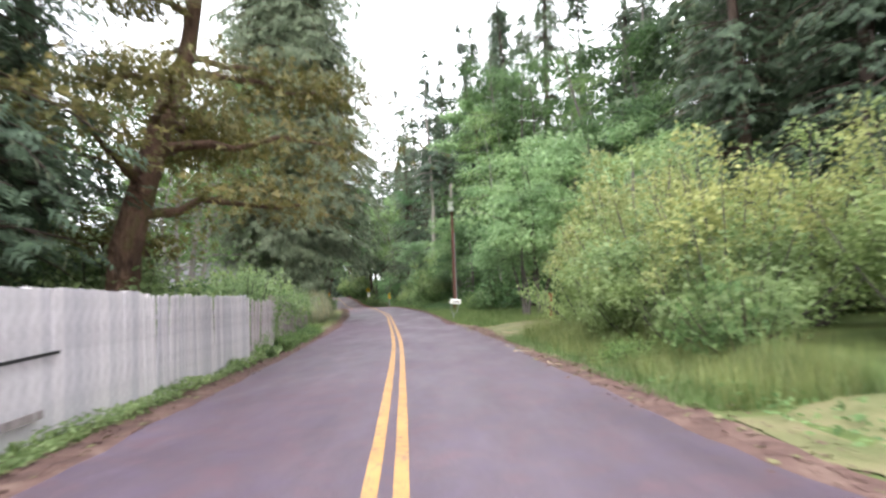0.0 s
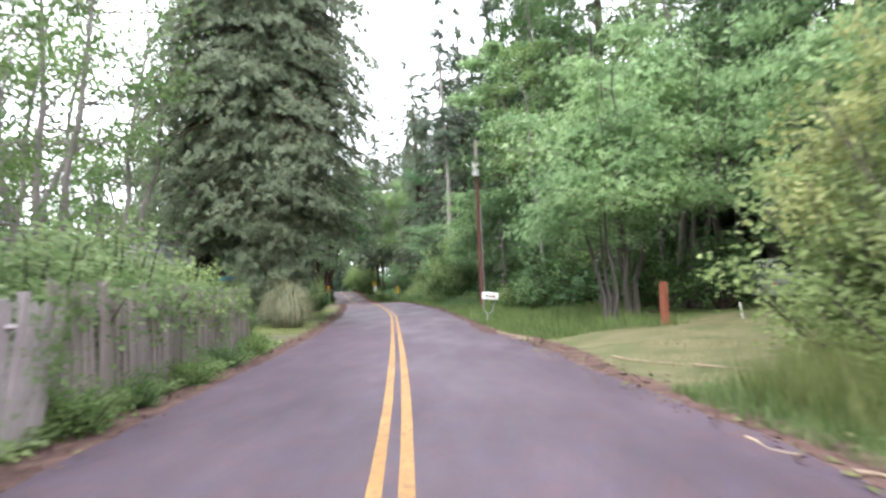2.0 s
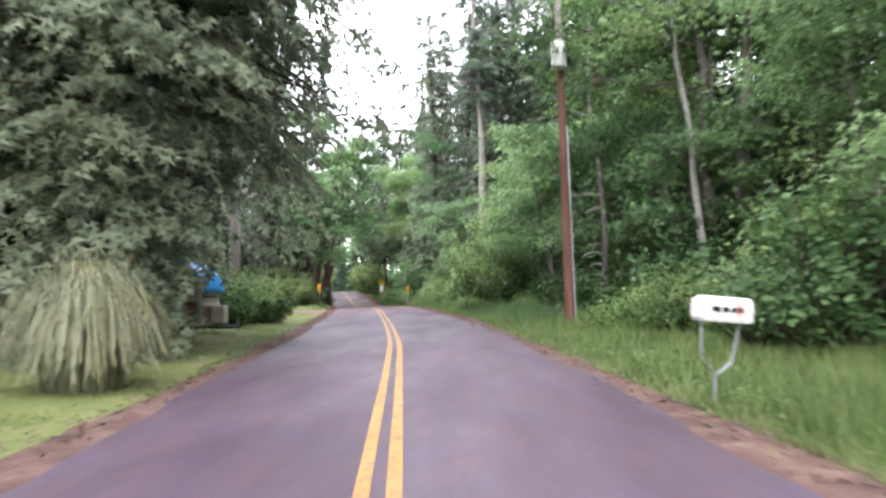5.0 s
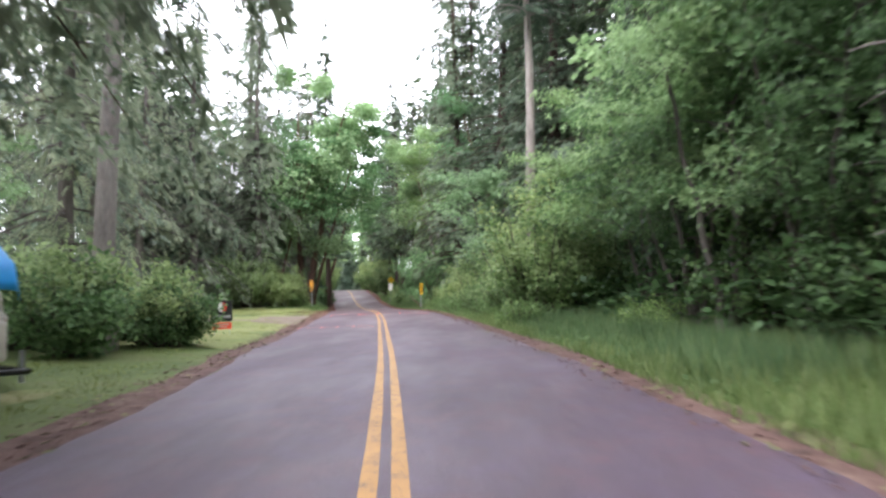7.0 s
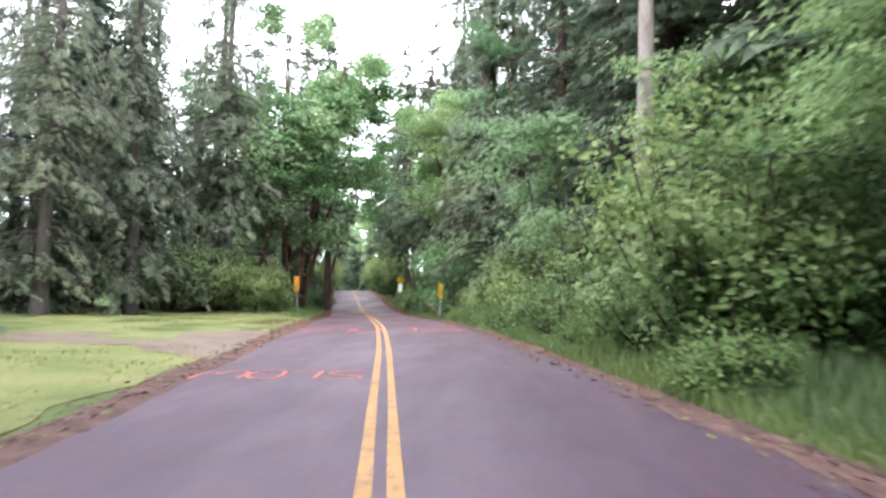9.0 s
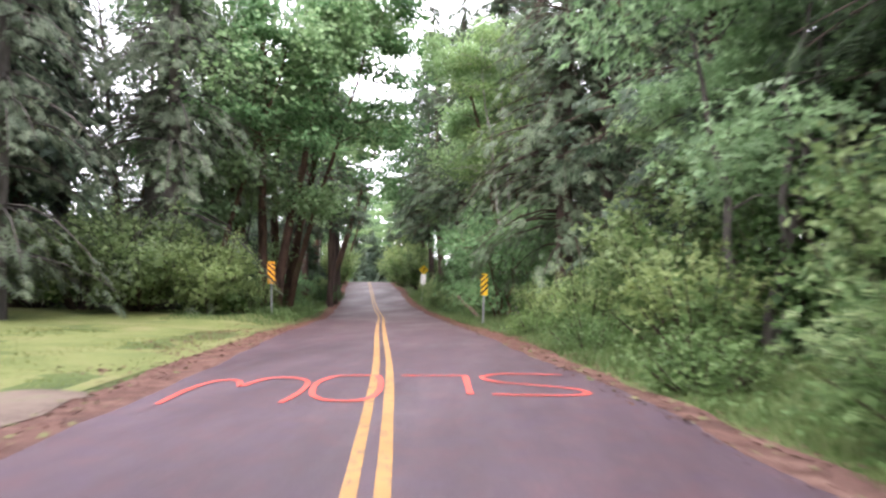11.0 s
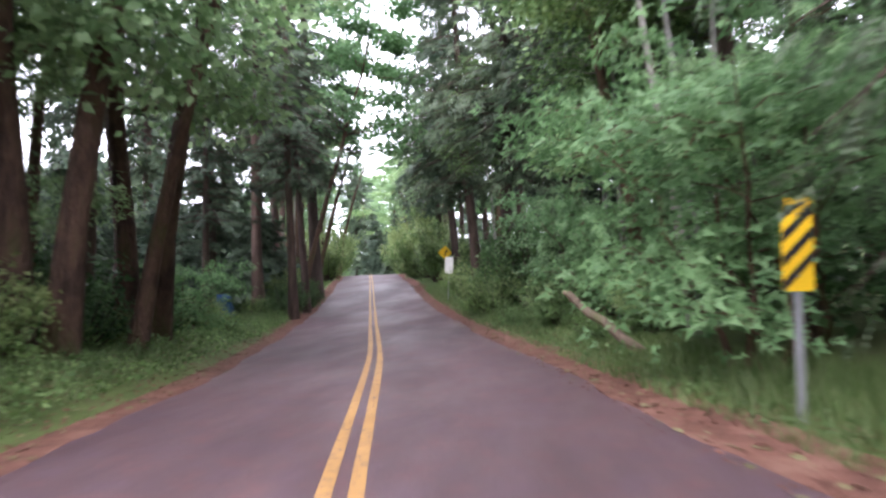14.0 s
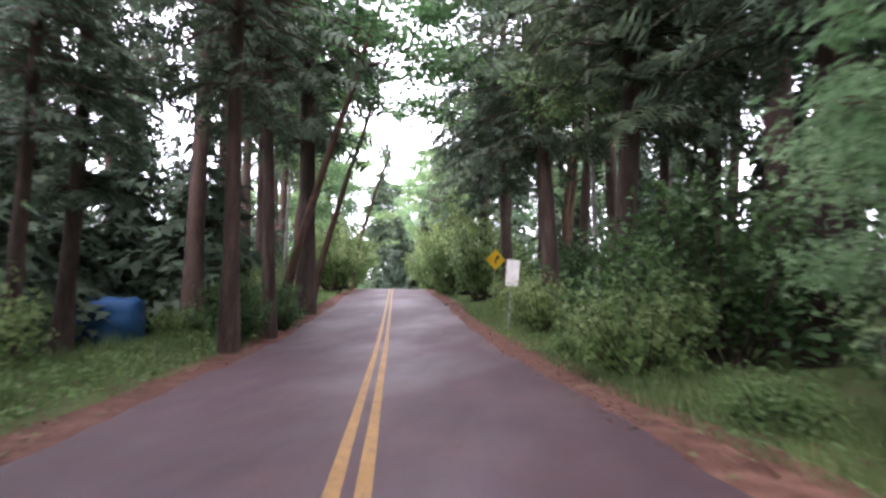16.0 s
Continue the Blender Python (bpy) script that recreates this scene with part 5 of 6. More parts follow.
hemlock = conifer("drooping_hemlock", 136, 27, 4.1, 2.4, 92, 4, 24, M_CEDAR, M_BARK, 0.34, droop=0.5, hang=0.6, size=0.46, fan=0.1, lichen=0.2, loose=0.4, label="large olive-brown hemlock with drooping boughs by the culvert")
placed(hemlock, [(-4.9, 101.7, 1.1)], 37)
placed(great_maple, [(-31.0, 158, 0.95), (-12.2, 153, 0.85), (-35.5, 174, 1.0), (-22.5, 188, 1.0), (-38, 190, 1.05),
                     (-27, 206, 1.0), (-51, 214, 1.0), (6.0, 57, 0.8), (4.6, 65, 0.85), (-64, 228, 1.0), (-33, 224, 1.0),
                     (-44, 250, 1.1), (-38, 262, 1.2), (-50, 275, 1.2)], 20)
# tall crowns that close over the road at the culvert
for gx_, gy_, gs_, gr_ in ((-5.2, 119.6, 0.85, 185),):
    c_ = copy_thing(great_maple, Matrix())
    c_.matrix_basis = pose(gx_, gy_, float(land(gx_, gy_)) - 0.05, 0, 0, gr_) @ Matrix.Diagonal((gs_, gs_, gs_, 1))
spire = conifer("slender_fir", 131, 27.5, 2.9, 5.0, 84, 4, 9, M_NEEDLE, M_BARK, 0.26, droop=0.3, size=0.8, taper=0.9, label="slender dark fir with a pointed top above the maples")
placed(spire, [(-23.8, 140.0, 1.5), (-24.0, 125.0, 0.8), (-3.4, 100.5, 1.1), (0.4, 88.5, 1.05)], 31)
grey_fir = conifer("grey_trunked_fir", 132, 27, 3.6, 8.0, 60, 4, 10, M_NEEDLE, M_GREYBARK, 0.27, droop=0.5, hang=0.6, size=0.75, lichen=0.2, label="tall fir with bare grey trunk behind the rhododendrons")
placed(grey_fir, [(-12.2, 62.5, 1.0)], 32)
bare_fir = conifer("bare_grey_fir", 139, 31, 3.8, 14.0, 46, 4, 12, M_NEEDLE, M_GREYBARK, 0.29, droop=0.4, hang=0.5, size=0.8, dead=0.4, label="tall fir with long bare pale grey trunk")
bare_fir.matrix_basis = pose(-0.95, 79.4, float(land(-0.95, 79.4)) - 0.05, 0, 0.4, 130)
# young big-leaved maple beside the marker
young_maple = broadleaf("young_maple", 133, 5.2, 2.5, 0.06, 3400, M_YOUNG, M_REDBARK, 0.27, stems=4, clear=0.08, plate=0.5, label="young big-leaved bright green maple by the striped marker")
placed(young_maple, [(-7.4, 107.6, 0.95), (-5.6, 109.4, 1.0), (-21.0, 116.4, 0.5), (-8.4, 118.0, 0.75)], 33)
# shade-dark maples of the right-hand thicket
vine = broadleaf("vine_maple", 134, 8.6, 3.6, 0.1, 8500, M_VINE, M_MIDBARK, 0.2, stems=4, clear=0.28, label="dense mid-green maple in the roadside thicket")
placed(vine, [(3.0, 61.0, 0.95), (2.2, 65.4, 0.85), (4.8, 57.2, 0.9), (5.6, 63.4, 1.1), (2.6, 70.6, 0.9), (6.2, 53.2, 0.8)], 34)
# tall shady maples behind the bright ones
shady = broadleaf("shady_maple", 137, 21, 4.6, 0.2, 9000, M_DARKLEAF, M_MIDBARK, 0.28, stems=2, clear=0.2, plate=0.7, label="tall dark green maple behind the bright one")
placed(shady, [(8.8, 49.5, 0.95), (11.0, 42, 0.95), (5.8, 54.0, 1.05), (14.0, 40.5, 1.0)], 38)
# light green maple whose rounded crown hangs over the road at the culvert
round_maple = broadleaf("rounded_maple", 138, 19.5, 5.4, 0.24, 15000, M_BRIGHT, M_REDBARK, 0.26, stems=2, clear=0.24, plate=0.8, lobed=False, lean=(3.0, 0), label="light green maple with a rounded crown over the road")
for k_, (gx_, gy_, gs_, gr_) in enumerate(((-18.9, 107.8, 1.12, 0), (-20.0, 113.0, 1.18, -10), (-6.8, 117.5, 1.0, 184))):
    c_ = copy_thing(round_maple, Matrix()) if k_ else round_maple
    c_.matrix_basis = pose(gx_, gy_, float(land(gx_, gy_)) - 0.05, 0, 0, gr_) @ Matrix.Diagonal((gs_, gs_, gs_, 1))
# mossy stems of the left-hand wood
mossy = broadleaf("mossy_stemmed_maple", 135, 19, 4.6, 0.2, 3200, M_MAPLE, M_REDBARK, 0.3, stems=3, clear=0.42, label="mossy many-stemmed maple in the dark wood")
placed(mossy, [(-21.4, 107.4, 0.95), (-22.6, 111.2, 0.95)], 35)
# some that lean out over the road from either side
leaning = broadleaf("leaning_maple", 117, 19, 5.4, 0.18, 5200, M_MAPLE, M_REDBARK, 0.3, stems=1, clear=0.5, lobed=False, lean=(4.0, 0), label="slender mossy maple leaning over the road")
for k_, (gx_, gy_, gs_, gr_) in enumerate(((-18.9, 110.5, 1.0, -6), (-20.9, 104.8, 0.85, 0), (-23.6, 136.5, 1.1, 6), (-25.6, 146.0, 1.1, -5))):
    c_ = copy_thing(leaning, Matrix()) if k_ else leaning
    c_.matrix_basis = pose(gx_, gy_, float(land(gx_, gy_)) - 0.05, 0, 5, gr_) @ Matrix.Diagonal((gs_, gs_, gs_, 1))
placed(fir_c, [(-21.6, 102.4, 1.2), (-24.0, 95.6, 1.1), (-20.5, 76.5, 0.9), (-23.6, 104.2, 1.2), (-28.6, 94, 1.35), (-25.6, 90.5, 1.1), (-33, 99, 1.15), (-27, 103, 1.05), (-30, 86, 1.0), (-35, 90, 1.1), (-0.4, 98.0, 1.0), (-1.8, 106, 1.05), (-17.5, 69.8, 1.0),
               (-27, 78, 1.05), (-29, 106, 1.1), (-31, 81, 1.0)], 5)
placed(dead_fir, [(7.5, 76, 1.0), (13.4, 43.5, 0.8), (12.8, 30.5, 0.7), (4.5, 110, 0.9), (-5.5, 119.5, 0.8)], 6)
placed(maple_a, [(2.0, 62.4, 0.95), (4.4, 35.4, 0.72), (5.3, 36.8, 1.0), (7.6, 38.0, 1.1), (9.0, 43.5, 1.1), (6.8, 47.5, 0.95), (12.4, 33.8, 0.95), (8.4, 28.8, 0.8), (-5.6, 110.4, 0.66), (-5.4, 114.4, 0.74), (-23.6, 106.2, 1.0), (-20.6, 108.8, 0.8), (-19.0, 66, 0.7), (-9.2, 121, 0.5), (2.2, 70.0, 0.85), (-2.7, 87.4, 1.0), (-2.4, 93.2, 0.8),
                 (1.2, 77.5, 0.85)], 7)
placed(maple_b, [(-25.2, 106.2, 1.0), (-0.5, 97, 1.0), (-4.0, 117.5, 0.9),
                 (-13.2, 170, 1.0), (-35.5, 180, 1.0), (-20, 190, 1.0), (-24, 200, 1.05), (-43, 197, 1.0), (-30, 166, 1.05)], 8)
placed(alder, [(10.5, 52, 1.1), (8.2, 53.5, 1.0), (-7.4, 123, 0.95), (5.5, 57, 0.9), (4.6, 52.5, 0.95), (7.5, 61, 1.0), (3.5, 63.5, 0.95), (11, 47, 1.0), (6.4, 55, 0.9),
               (-7.7, 118, 1.0), (-27.5, 147, 0.9), (-11.8, 134, 0.9), (13.5, 38, 0.85)], 9)
for ax_, ay_, tip in ((-6.6, 113.2, -6.0), (-6.0, 113.9, 1.0), (-7.0, 112.6, -9.0)):
    c_ = copy_thing(alder, Matrix())
    c_.matrix_basis = pose(ax_, ay_, float(land(ax_, ay_)) - 0.05, 0, tip, 30)
placed(thin, [(-20.5, 55, 1.25), (-19.4, 60.5, 1.2), (-23, 58, 1.3), (-15.5, 37, 1.4), (-13.2, 33.4, 1.25), (-17.5, 46.5, 1.45), (-20, 42, 1.5), (-25, 50, 1.1), (-17.8, 57, 1.0), (-11.5, 27, 0.85), (-13, 20.5, 0.9), (-19, 30, 1.0), (-26, 36, 1.1)], 10)
placed(gold_shrub, [(5.9, 14.2, 1.05), (5.6, 17.4, 1.15), (5.8, 20.4, 1.2), (4.5, 19.8, 0.68), (4.8, 16.4, 0.7), (4.9, 13.4, 0.62), (4.9, 22.5, 0.85), (6.8, 22.2, 1.3), (9.4, 22.8, 1.2), (8.8, 16.6, 1.1), (8.6, 11.6, 1.0), (10.8, 20, 1.1), (11.4, 14, 1.15), (8.0, 7.0, 0.85), (11.5, 8, 1.0)], 11)
lime_hazel = shrub("pale_hazel", 128, 4.2, 4.4, 7500, M_LIME, 0.15, tips=M_LIME, tip_from=0.35, label="pale lime-green hazel bush beside the striped marker")
placed(lime_hazel, [(-19.2, 101.2, 1.0), (-21.6, 100.4, 1.3), (-24.2, 100.6, 1.2)], 39)
placed(hazel, [(-1.4, 72.4, 1.15), (-17.9, 101.2, 0.55), (-25.8, 100.2, 0.9), (0.2, 72.8, 1.05), (-17.2, 152, 1.4), (-18.8, 160, 1.6), (-20.8, 168, 1.6), (-28.6, 160, 1.3), (-31, 170, 1.5), (-0.8, 77.0, 1.4), (-2.1, 83.5, 0.9), (-3.4, 90.6, 0.95),
               (-3.4, 95.4, 0.9), (-14.6, 63.6, 0.6), (7.0, 51, 1.3), (-23.6, 176, 1.4), (-25.2, 186, 1.5), (-27.5, 198, 1.5), (-33.4, 181, 1.4), (-40.5, 193, 1.5)], 12)
placed(dark_bush, [(-21.9, 128.8, 0.6), (-22.2, 133, 0.6), (-10.0, 125.2, 1.25), (-11.2, 130, 1.15), (3.2, 58.6, 0.95), (3.0, 62.6, 1.0), (4.6, 60.6, 1.2), (3.9, 44.8, 1.0), (4.9, 53.6, 1.25), (3.9, 56.8, 1.1), (6.4, 37.2, 0.8), (8.2, 36.2, 0.85), (7.4, 66.5, 1.5), (4.6, 70.6, 1.3), (2.6, 75.8, 1.4), (1.2, 84.6, 1.3), (-1.0, 88.4, 1.25), (-0.6, 98.4, 1.3), (-2.8, 103.2, 1.2), (-5.0, 114.6, 1.0),
                   (-7.6, 119.2, 1.1), (-9.2, 136, 1.1), (-12.2, 142, 1.0), (-12.2, 150.6, 1.1), (-16, 158, 1.2), (-8.2, 129, 1.2), (7.6, 43.2, 1.1), (9.8, 47.0, 1.2), (8.8, 61, 1.4),
                   (-26.6, 134, 0.9), (-28.2, 146, 1.0), (-31.5, 160, 1.2), (-20.4, 110.4, 0.8), (-21.5, 115.2, 0.75), (-7.9, 18.9, 0.85), (-8.2, 22.8, 0.8), (-14.5, 58.9, 0.7),
                   (-21.9, 112.6, 0.75), (-24.4, 119.6, 0.85), (-27.4, 127, 0.7), (-25.0, 136.5, 0.6)], 13)
placed(mid_bush, [(5.0, 11.4, 0.7), (-1.9, 74.4, 0.85), (-3.1, 80.6, 0.85), (-3.9, 86.8, 0.9), (-5.0, 93.4, 0.9), (-5.4, 98.0, 0.8), (-5.9, 101, 0.75),
                  (-7.6, 114.2, 0.75), (-9.6, 118.0, 0.8), (-11.8, 124.2, 0.8), (-13.6, 133.6, 0.8), (-14.6, 141.6, 0.85), (-22.8, 115.0, 0.7), (-22.6, 121.2, 0.7), (-19.2, 106.6, 0.75),
                  (-23.8, 133, 0.85), (-25.8, 140.5, 0.9), (-29.6, 149, 1.0), (-20.2, 160, 1.1), (-30.6, 154, 1.0), (3.3, 46.4, 0.75), (2.9, 49.8, 0.7), (-20.6, 113.2, 0.6), (-22.4, 118.4, 0.6)], 14)
placed(low_bush, [(-4.95, 18.6, 0.4), (-5.05, 20.9, 0.5), (-5.2, 22.6, 0.4), (-5.3, 25, 0.45), (-5.6, 27.6, 0.45), (-5.9, 30.4, 0.5), (-6.8, 34.2, 0.3), (-4.75, 15.3, 0.3), (3.6, 13.2, 0.6),
                  (1.8, 51.8, 0.8), (0.6, 64.0, 0.8), (-2.1, 69.6, 0.8), (-2.9, 77.4, 0.75), (-4.6, 84, 0.8), (-5.4, 89.8, 0.8), (-6.4, 95.4, 0.75),
                  (-9.1, 113.4, 0.6), (-11.0, 119.8, 0.65), (-12.8, 127.4, 0.7), (-14.2, 137.2, 0.8), (-20.6, 118.3, 0.7), (-19.6, 108.7, 0.7), (-23.4, 129, 0.7), (-25, 136, 0.8)], 15)
placed(rhodo, [(-11.0, 63.2, 0.62), (-12.2, 61.2, 1.0), (-14.4, 62.6, 1.05), (-11.6, 63.8, 0.85), (-13.6, 65.8, 0.9), (-16.4, 64.6, 1.0), (-14.8, 45.2, 0.5), (-13.0, 34.8, 0.5)], 16)
# creeper on and above the fence
fence_top = shrub("fence_shrub", 127, 2.6, 2.8, 8000, M_LIME, 0.11, tips=M_LIME, tip_from=0.35, label="light yellow-green shrub spilling over the old fence")
placed(fence_top, [(-6.5, 22.4, 1.12), (-6.8, 25.0, 1.15), (-7.1, 27.8, 1.1), (-7.6, 30.4, 1.0), (-6.9, 20.2, 1.0), (-7.4, 14.6, 1.25), (-6.6, 16.9, 0.9), (-8.4, 26.6, 1.2), (-9.0, 30.2, 1.1)], 17)

def creeper(name, seed, clumps, n, leaf, material, label):
    """Leaves climbing the fence: flat clumps (y, height, width, tall) on its road side."""
    rng = np.random.default_rng(seed)
    s = Soup()
    for y0, z0, wide, tall in clumps:
        k = int(n * wide * tall)
        y = y0 + wide * 0.5 * np.clip(rng.normal(0, 0.55, k), -1.3, 1.3)
        z = z0 + tall * 0.5 * np.clip(rng.normal(0, 0.55, k), -1.2, 1.2)
        x = cx(y) + np.interp(y, [17, 21, 32.2], [-3.68, -3.7, -4.0]) + 0.03 + np.abs(rng.normal(0, 0.07, k))
        where = np.stack([x, y, land(x, y) + np.maximum(z, 0.04)], 1)
        way = np.stack([rng.normal(0.3, 0.3, k), rng.normal(0, 0.7, k), rng.normal(-0.6, 0.4, k)], 1)
        up = np.stack([np.ones(k), rng.normal(-0.3, .5, k), rng.normal(0.4, .4, k)], 1)
        s.scatter(LOBED_V, LOBED_F, where, frames(way, up), leaf * rng.uniform(0.6, 1.3, k))
    return tagged(s.put(name, material), label, "creeper", kind="stuff")


creeper("fence_creeper", 51, [(20.6, 0.9, 0.9, 1.9), (21.2, 1.5, 1.3, 0.7), (22.6, 1.7, 1.6, 0.5), (24.2, 1.6, 1.4, 0.7), (25.6, 1.1, 0.8, 1.5), (27.2, 1.65, 2.0, 0.5), (28.6, 1.0, 1.0, 1.5),
                              (30.4, 1.5, 1.6, 0.9), (31.8, 0.9, 0.9, 1.6), (19.0, 0.35, 1.4, 0.6), (17.6, 0.3, 1.0, 0.6), (23.4, 0.3, 1.6, 0.5), (26.4, 0.3, 1.6, 0.5)], 190, 0.085, M_SPRING, "light green creeper over old fence boards")

def snag(seed, x, y, tall, girth):
    """A dead trunk with a broken top and a few bare stubs."""
    rng = np.random.default_rng(seed)
    root = thing("dead_snag", pose(x, y, float(land(x, y)) - 0.1, rng.normal(0, 2), rng.normal(0, 2)), "grey-brown dead trunk with bare broken branches", "dead tree")
    s = Soup()
    z = np.linspace(0, tall, 8)
    pts = np.stack([0.06 * np.sin(z + seed), 0.06 * np.cos(1.3 * z), z], 1)
    s.tube(pts, girth * (1 - 0.5 * z / tall), 9)
    s.put("trunk", M_MIDBARK, root, smooth=True)
    for _ in range(9):
        h, a, ln = rng.uniform(0.25, 0.95) * tall, rng.uniform(0, 6.283), rng.uniform(0.5, 1.7)
        w = np.linspace(0, 1, 5)
        b = Soup()
        b.tube(np.stack([np.cos(a) * ln * w, np.sin(a) * ln * w, h + 0.3 * ln * w - 0.35 * ln * w * w], 1), np.linspace(0.035, 0.008, 5), 5)
        b.put("branch", M_GREYBARK, root)


for k_, (sx_, sy_, sh_, sg_) in enumerate(((2.5, 56.2, 5.5, 0.13), (4.6, 56.4, 7.0, 0.17), (6.4, 41.0, 6.5, 0.10), (7.6, 40.2, 7.5, 0.09), (3.6, 58.8, 6.0, 0.09))):
    snag(80 + k_, sx_, sy_, sh_, sg_)

# deep woods on both sides, past counting
rng = np.random.default_rng(500)
spots = []
while len(spots) < 56:
    y = rng.uniform(-35, 330)
    side = rng.choice([-1, 1])
    d = side * (rng.uniform(17, 42) if y < 190 else rng.uniform(7, 34))
    x = float(cx(y)) + d
    if side < 0 and y < 100 and d > -27:
        continue
    if 100 < y < 185 and rng.random() < (0.8 if side < 0 else 0.5):
        continue
    if all((x - a) ** 2 + (y - b) ** 2 > 14 for a, b, _ in spots):
        spots.append((x, y, rng.uniform(0.8, 1.15)))
spots += [(-38, 126, 0.42), (-42.5, 133, 0.45), (-37, 138, 0.42), (-47, 141, 0.5), (-41, 147, 0.45), (-36, 150, 0.42), (-33, 128.5, 0.4), (-29, 100, 0.95), (-33, 106, 1.0), (-31.5, 92.5, 0.9), (-26.8, 100.4, 0.85)]
placed(fir_far, spots, 18)
# young dark hemlocks under the tall trees
young = conifer("young_hemlock", 108, 11, 3.3, 0.3, 44, 4, 8, M_NEEDLE, M_BARK, 0.13, droop=0.4, size=1.35, label="young dark hemlock under the tall trees", coarse=True)
placed(young, [(-24.9, 133.4, 0.75), (-26.8, 125.6, 0.65), (-29.0, 134.5, 0.85), (-29.6, 129.8, 0.85), (-27.6, 121.0, 0.7), (17, 46, 0.9), (19.5, 45, 1.0), (15, 49, 0.85), (21, 41, 1.0), (-26.5, 120.5, 0.62), (-29.5, 125.5, 0.68), (-27.4, 129.4, 0.59), (-31.5, 133, 0.71), (-28.4, 137.4, 0.62), (-33, 140.5, 0.71), (-30.2, 144, 0.62), (-34.5, 149, 0.74), (-32.2, 155.4, 0.68), (-37, 160, 0.74), (-30.5, 117, 0.68),
               (-34, 122, 0.74), (-36.5, 131, 0.78), (-39, 143, 0.78), (-42, 155, 0.81), (-38.5, 124, 0.74), (-43, 135, 0.81), (-25.6, 114.2, 0.53), (-25.0, 109.6, 0.5), (-24.4, 112.4, 0.45), (-24.6, 117.4, 0.5),
               (-0.5, 124.5, 0.68), (-3.6, 129.5, 0.62), (-6.6, 134.5, 0.62), (-4.0, 139, 0.68), (-8.2, 146, 0.65), (-11.5, 156, 0.68), (2.5, 116, 0.74), (-26.4, 92, 0.46), (-31, 96, 0.56), (-33.5, 104, 0.68), (-33.6, 207, 1.0), (-31.2, 211, 1.1), (-35.8, 216, 1.2), (-30, 204, 0.8)], 21)


def far_woods():
    """A dense belt of distant conifers, one joined mass."""
    rng = np.random.default_rng(77)
    s = Soup()
    n_trees = 330
    ys = rng.uniform(-70, 430, n_trees)
    d = rng.choice([-1, 1], n_trees) * rng.uniform(38, 85, n_trees)
    d[:60], ys[:60] = rng.uniform(-45, 45, 60), rng.uniform(285, 400, 60)
    for y, dd in zip(ys, d):
        if 98 < y < 190 and rng.random() < (0.75 if dd < 0 else 0.5):
            continue
        x = float(cx(y)) + dd
        z0, h, r = float(land(x, y)), rng.uniform(17, 28), rng.uniform(3.2, 4.6)
        n = 95
        u = rng.uniform(0.02, 1, n) ** 1.1
        a = rng.uniform(0, 6.283, n)
        rr = r * (1 - u) * rng.uniform(0.6, 1.1, n) + 0.15
        where = np.stack([x + np.cos(a) * rr, y + np.sin(a) * rr, z0 + u * h], 1)
        way = np.stack([np.cos(a), np.sin(a), rng.normal(-0.5, 0.2, n)], 1)
        s.scatter(COARSE_V, COARSE_F, where, frames(way, np.stack([rng.normal(0, .3, n), rng.normal(0, .3, n), np.ones(n)], 1)), rng.uniform(2.2, 4.0, n))
    tagged(s.put("distant_woods", M_NEEDLE), "dark conifer woods far behind the road", "woods", kind="stuff")


far_woods()


def undergrowth(name, seed, n, y0, y1, d0, d1, tall, material, leaf, label, avoid=None):
    """Thickets of leaves past counting: low domes of leaves over a stretch of ground."""
    rng = np.random.default_rng(seed)
    s = Soup()
    y = rng.uniform(y0, y1, n)
    d = rng.uniform(d0, d1, n)
    x = cx(y) + d
    if avoid is not None:
        keep = ~((x > avoid[0]) & (x < avoid[1]) & (y > avoid[2]) & (y < avoid[3]))
        x, y = x[keep], y[keep]
        n = len(x)
    hump = 0.6 + 0.4 * np.sin(x * 1.1 + 2 * np.sin(y * 0.5)) * np.sin(y * 0.8 + 1.3 * np.sin(x * 0.6))
    z = land(x, y) + tall * hump * rng.uniform(0.05, 1, n) ** 0.6
    way = rng.normal(0, 1, (n, 3)) * np.array([1, 1, 0.4])
    up = np.stack([rng.normal(0, .5, n), rng.normal(0, .5, n), np.ones(n)], 1)
    s.scatter(LEAF_V, LEAF_F, np.stack([x, y, z], 1), frames(way, up), leaf * rng.uniform(0.6, 1.4, n))
    return tagged(s.put(name, material), label, "undergrowth", kind="stuff")


undergrowth("forest_undergrowth", 41, 34000, -30, 300, 12, 34, 4.6, M_DARKLEAF, 0.5, "dark thicket under the trees")
undergrowth("forest_undergrowth", 42, 20000, 104, 300, -34, -11, 5.0, M_DARKLEAF, 0.5, "dark thicket under the trees")
undergrowth("forest_undergrowth", 43, 14000, -30, 108, -48, -24, 3.2, M_DARKLEAF, 0.5, "dark thicket behind the clearing")
undergrowth("roadside_thicket", 44, 16000, 40, 165, 6.5, 13, 2.2, M_DARKLEAF, 0.28, "shady thicket behind the verge")
undergrowth("roadside_thicket", 45, 14000, 106, 165, -12, -6.0, 2.2, M_DARKLEAF, 0.24, "shady thicket beneath the maples", avoid=(-27.5, -21.5, 118, 131))
undergrowth("verge_weeds", 46, 9000, -2, 160, 3.85, 5.0, 0.28, M_SPRING, 0.09, "low broad-leaved weeds on the verge", avoid=(0, 20, 21.5, 33))
undergrowth("verge_weeds", 47, 6000, -2, 34, -3.85, -3.4, 0.32, M_LIME, 0.08, "low broad-leaved weeds along the fence foot")
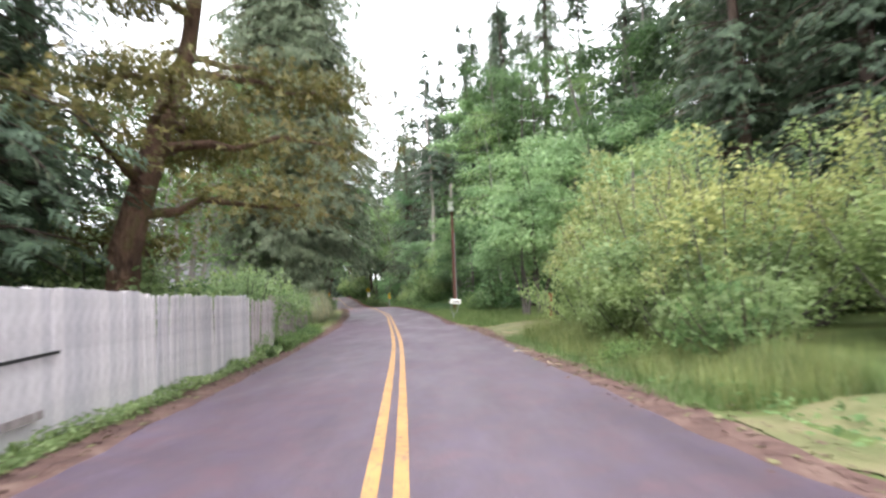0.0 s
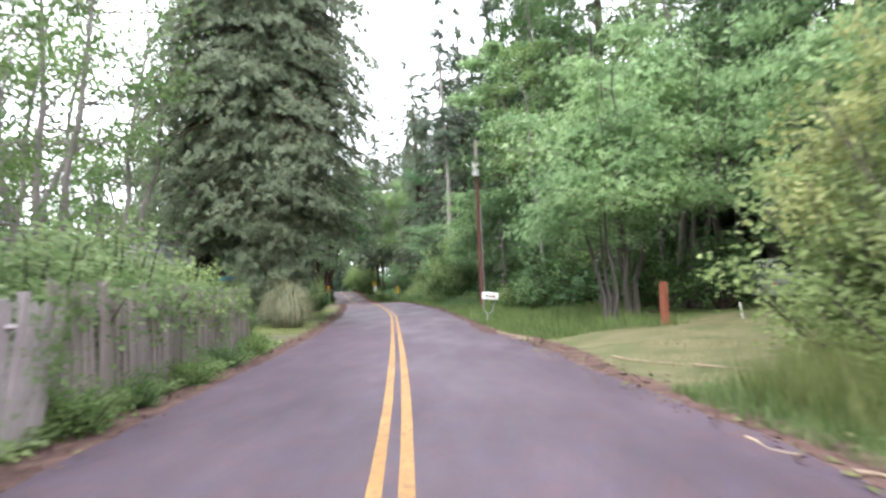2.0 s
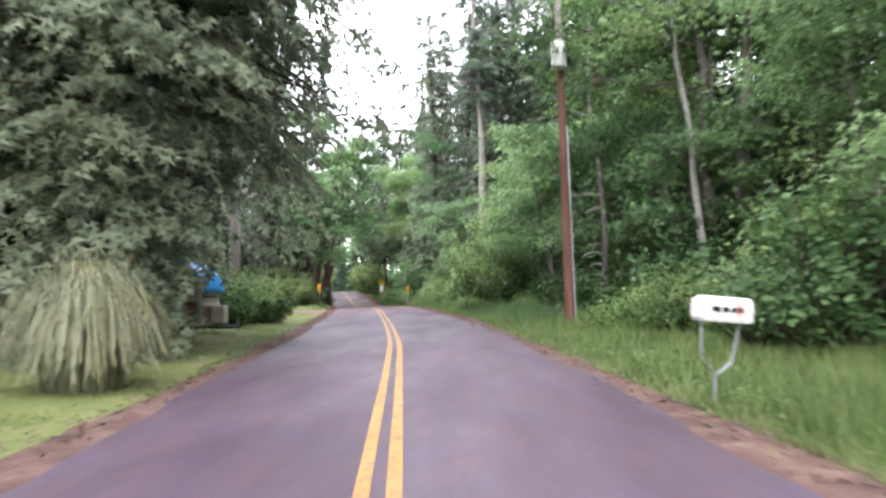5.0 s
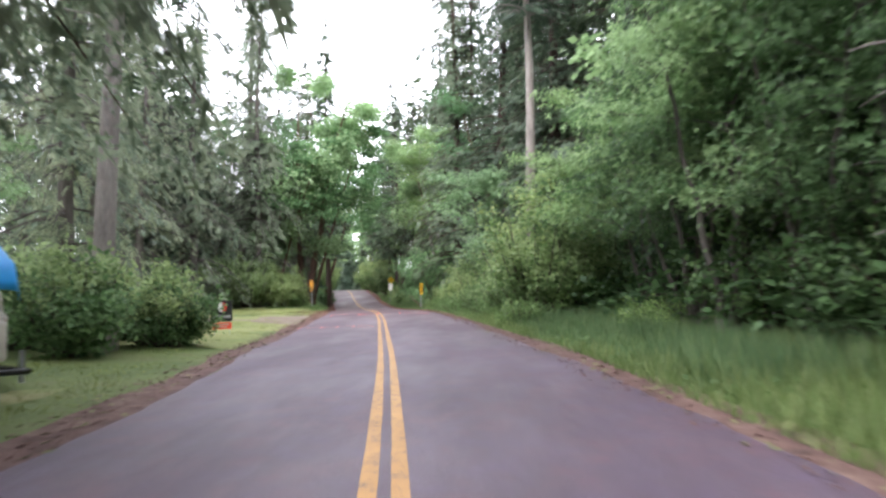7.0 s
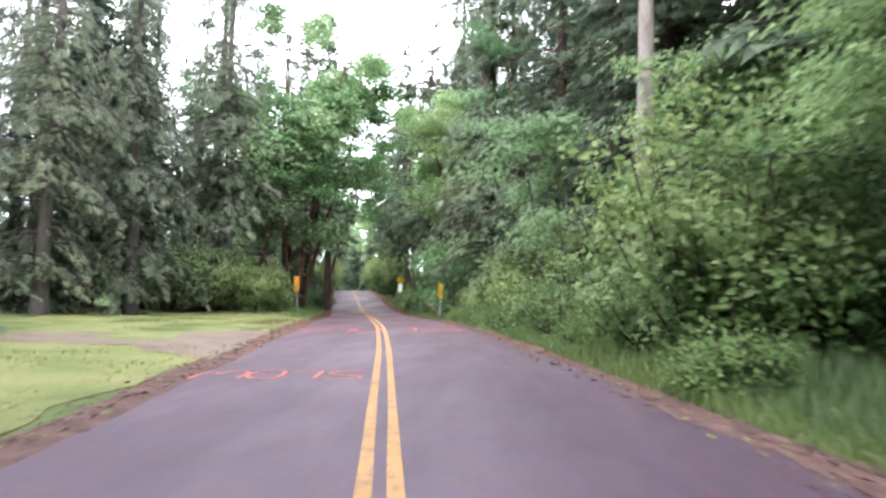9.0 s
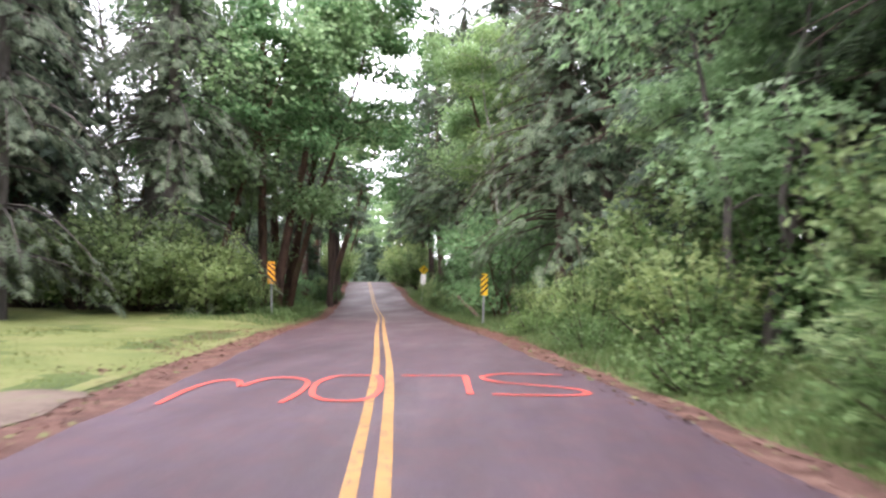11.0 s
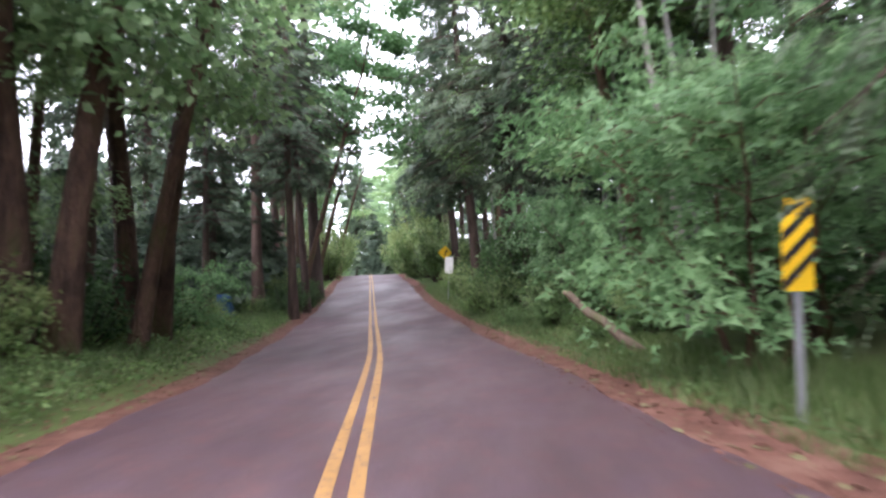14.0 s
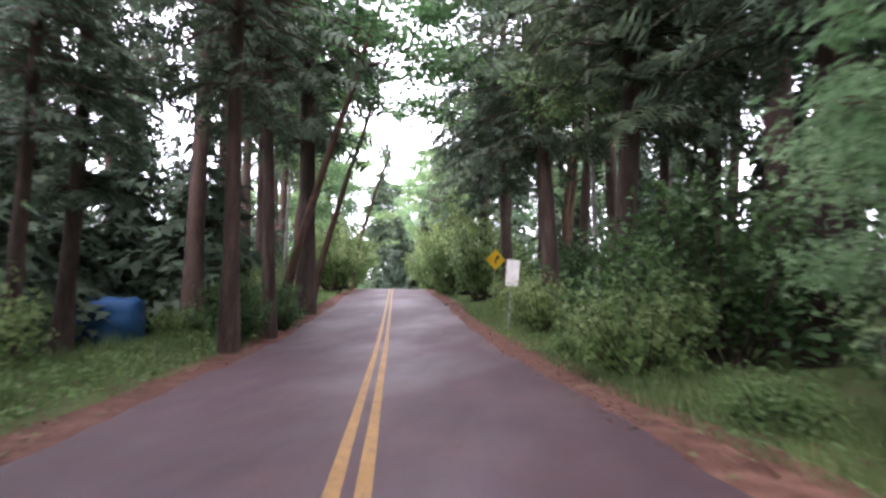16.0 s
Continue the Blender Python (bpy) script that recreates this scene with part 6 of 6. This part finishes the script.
undergrowth("verge_weeds", 48, 7000, 100, 160, -5.2, -3.7, 0.3, M_SPRING, 0.1, "low broad-leaved weeds beside the road")

# ---- grasses ----
rng = np.random.default_rng(600)


def verge(n, y0, y1, d0, d1, bias=1.0):
    y = rng.uniform(y0, y1, n)
    d = d0 + (d1 - d0) * rng.uniform(0, 1, n) ** bias
    keep = d < 0 if d1 < 0 else d > right_edge(y) + 0.3
    return (cx(y) + d)[keep], y[keep]


x, y = verge(42000, -4, 22, 3.4, 6.5)
x, y = x[(y < 1.8) | (y > 8.0)], y[(y < 1.8) | (y > 8.0)]
grass("tall_verge_grass", 1, x, y, 0.5, M_GRASS, 0.016, "tall green grass on the verge under the shrubs")
x, y = verge(15000, 8, 21.5, 3.9, 5.8)
grass("pale_verge_grass", 11, x, y, 0.8, M_MOWN, 0.012, "tall straw-green grass under the yellow shrubs")
x, y = verge(9000, 56, 71, 4.3, 6.4)
grass("reed_grass", 12, x, y, 0.72, M_REED, 0.02, "tall bluish reed grass at the thicket's foot")
x, y = verge(14000, 22, 33, 3.5, 9.0)
grass("mown_drive_grass", 2, x, y, 0.1, M_DRYGRASS, 0.014, "short straw-coloured grass at the driveway mouth")
x, y = verge(70000, 32, 80, 3.4, 8.0, 1.4)
grass("tall_verge_grass", 3, x, y, 0.46, M_GRASS, 0.017, "tall green grass on the verge beside the mailbox")
x, y = verge(44000, 80, 150, 3.7, 6.5, 1.3)
grass("tall_verge_grass", 4, x, y, 0.36, M_GRASS, 0.018, "tall green grass on the verge by the marker")
x, y = verge(12000, -4, 34, -3.95, -3.5)
grass("fence_foot_grass", 5, x, y, 0.2, M_GRASS, 0.03, "low weeds and grass along the fence foot")
x, y = verge(22000, 33, 66, -8.0, -3.6, 0.8)
grass("lawn_grass", 6, x, y, 0.08, M_MOWN, 0.018, "short lawn grass beside the road")
x, y = verge(26000, 66, 102, -12.0, -4.0, 0.8)
grass("clearing_grass", 7, x, y, 0.08, M_MOWN, 0.022, "short grass in the clearing beside the road")
x, y = verge(36000, 98, 155, -8.0, -3.8, 1.4)
grass("tall_verge_grass", 8, x, y, 0.36, M_GRASS, 0.018, "tall green grass beneath the mossy maples")


def litter_bits(name, seed, n, y0, y1, d0, d1, material, size, label):
    """Dead leaves, bark and twig bits, lying flat, past counting."""
    rng = np.random.default_rng(seed)
    s = Soup()
    y = rng.uniform(y0, y1, n)
    d = d0 + (d1 - d0) * rng.beta(2.2, 2.2, n)
    x = cx(y) + d
    z = np.maximum(land(x, y), rz(y) + np.where(np.abs(d) < 3.1, 0.02, 0.012)) + 0.012
    a = rng.uniform(0, 6.283, n)
    way = np.stack([np.cos(a), np.sin(a), rng.normal(0, 0.15, n)], 1)
    up = np.stack([rng.normal(0, .25, n), rng.normal(0, .25, n), np.ones(n)], 1)
    s.scatter(LEAF_V * np.array([rng.uniform(0.5, 1.0), 1, 0.6]), LEAF_F, np.stack([x, y, z], 1), frames(way, up), size * rng.uniform(0.4, 1.8, n))
    return tagged(s.put(name, material), label, "leaf litter", kind="stuff")


for k, (sgn, side) in enumerate(((1, "right"), (-1, "left"))):
    litter_bits("leaf_litter", 700 + k, 9000, -5, 150, sgn * 2.85, sgn * 4.0, M_LITTER, 0.06, "reddish-brown leaf and bark litter on the shoulder")
    litter_bits("pale_litter", 710 + k, 1300, -5, 150, sgn * 2.9, sgn * 3.9, M_STRAW, 0.09, "pale dead leaves and bark bits on the shoulder")
for k, sgn in enumerate((1, -1)):
    litter_bits("scattered_litter", 720 + k, 5000, 84, 150, sgn * 3.5, sgn * 5.4, M_LITTER, 0.07, "rust-red leaves scattered into the grass")
x, y = verge(7000, 84, 150, 3.45, 4.3)
grass("edge_grass", 9, x, y, 0.13, M_GRASS, 0.014, "short grass creeping into the leaf litter")
x, y = verge(7000, 98, 150, -4.3, -3.45)
grass("edge_grass", 10, x, y, 0.13, M_GRASS, 0.014, "short grass creeping into the leaf litter")
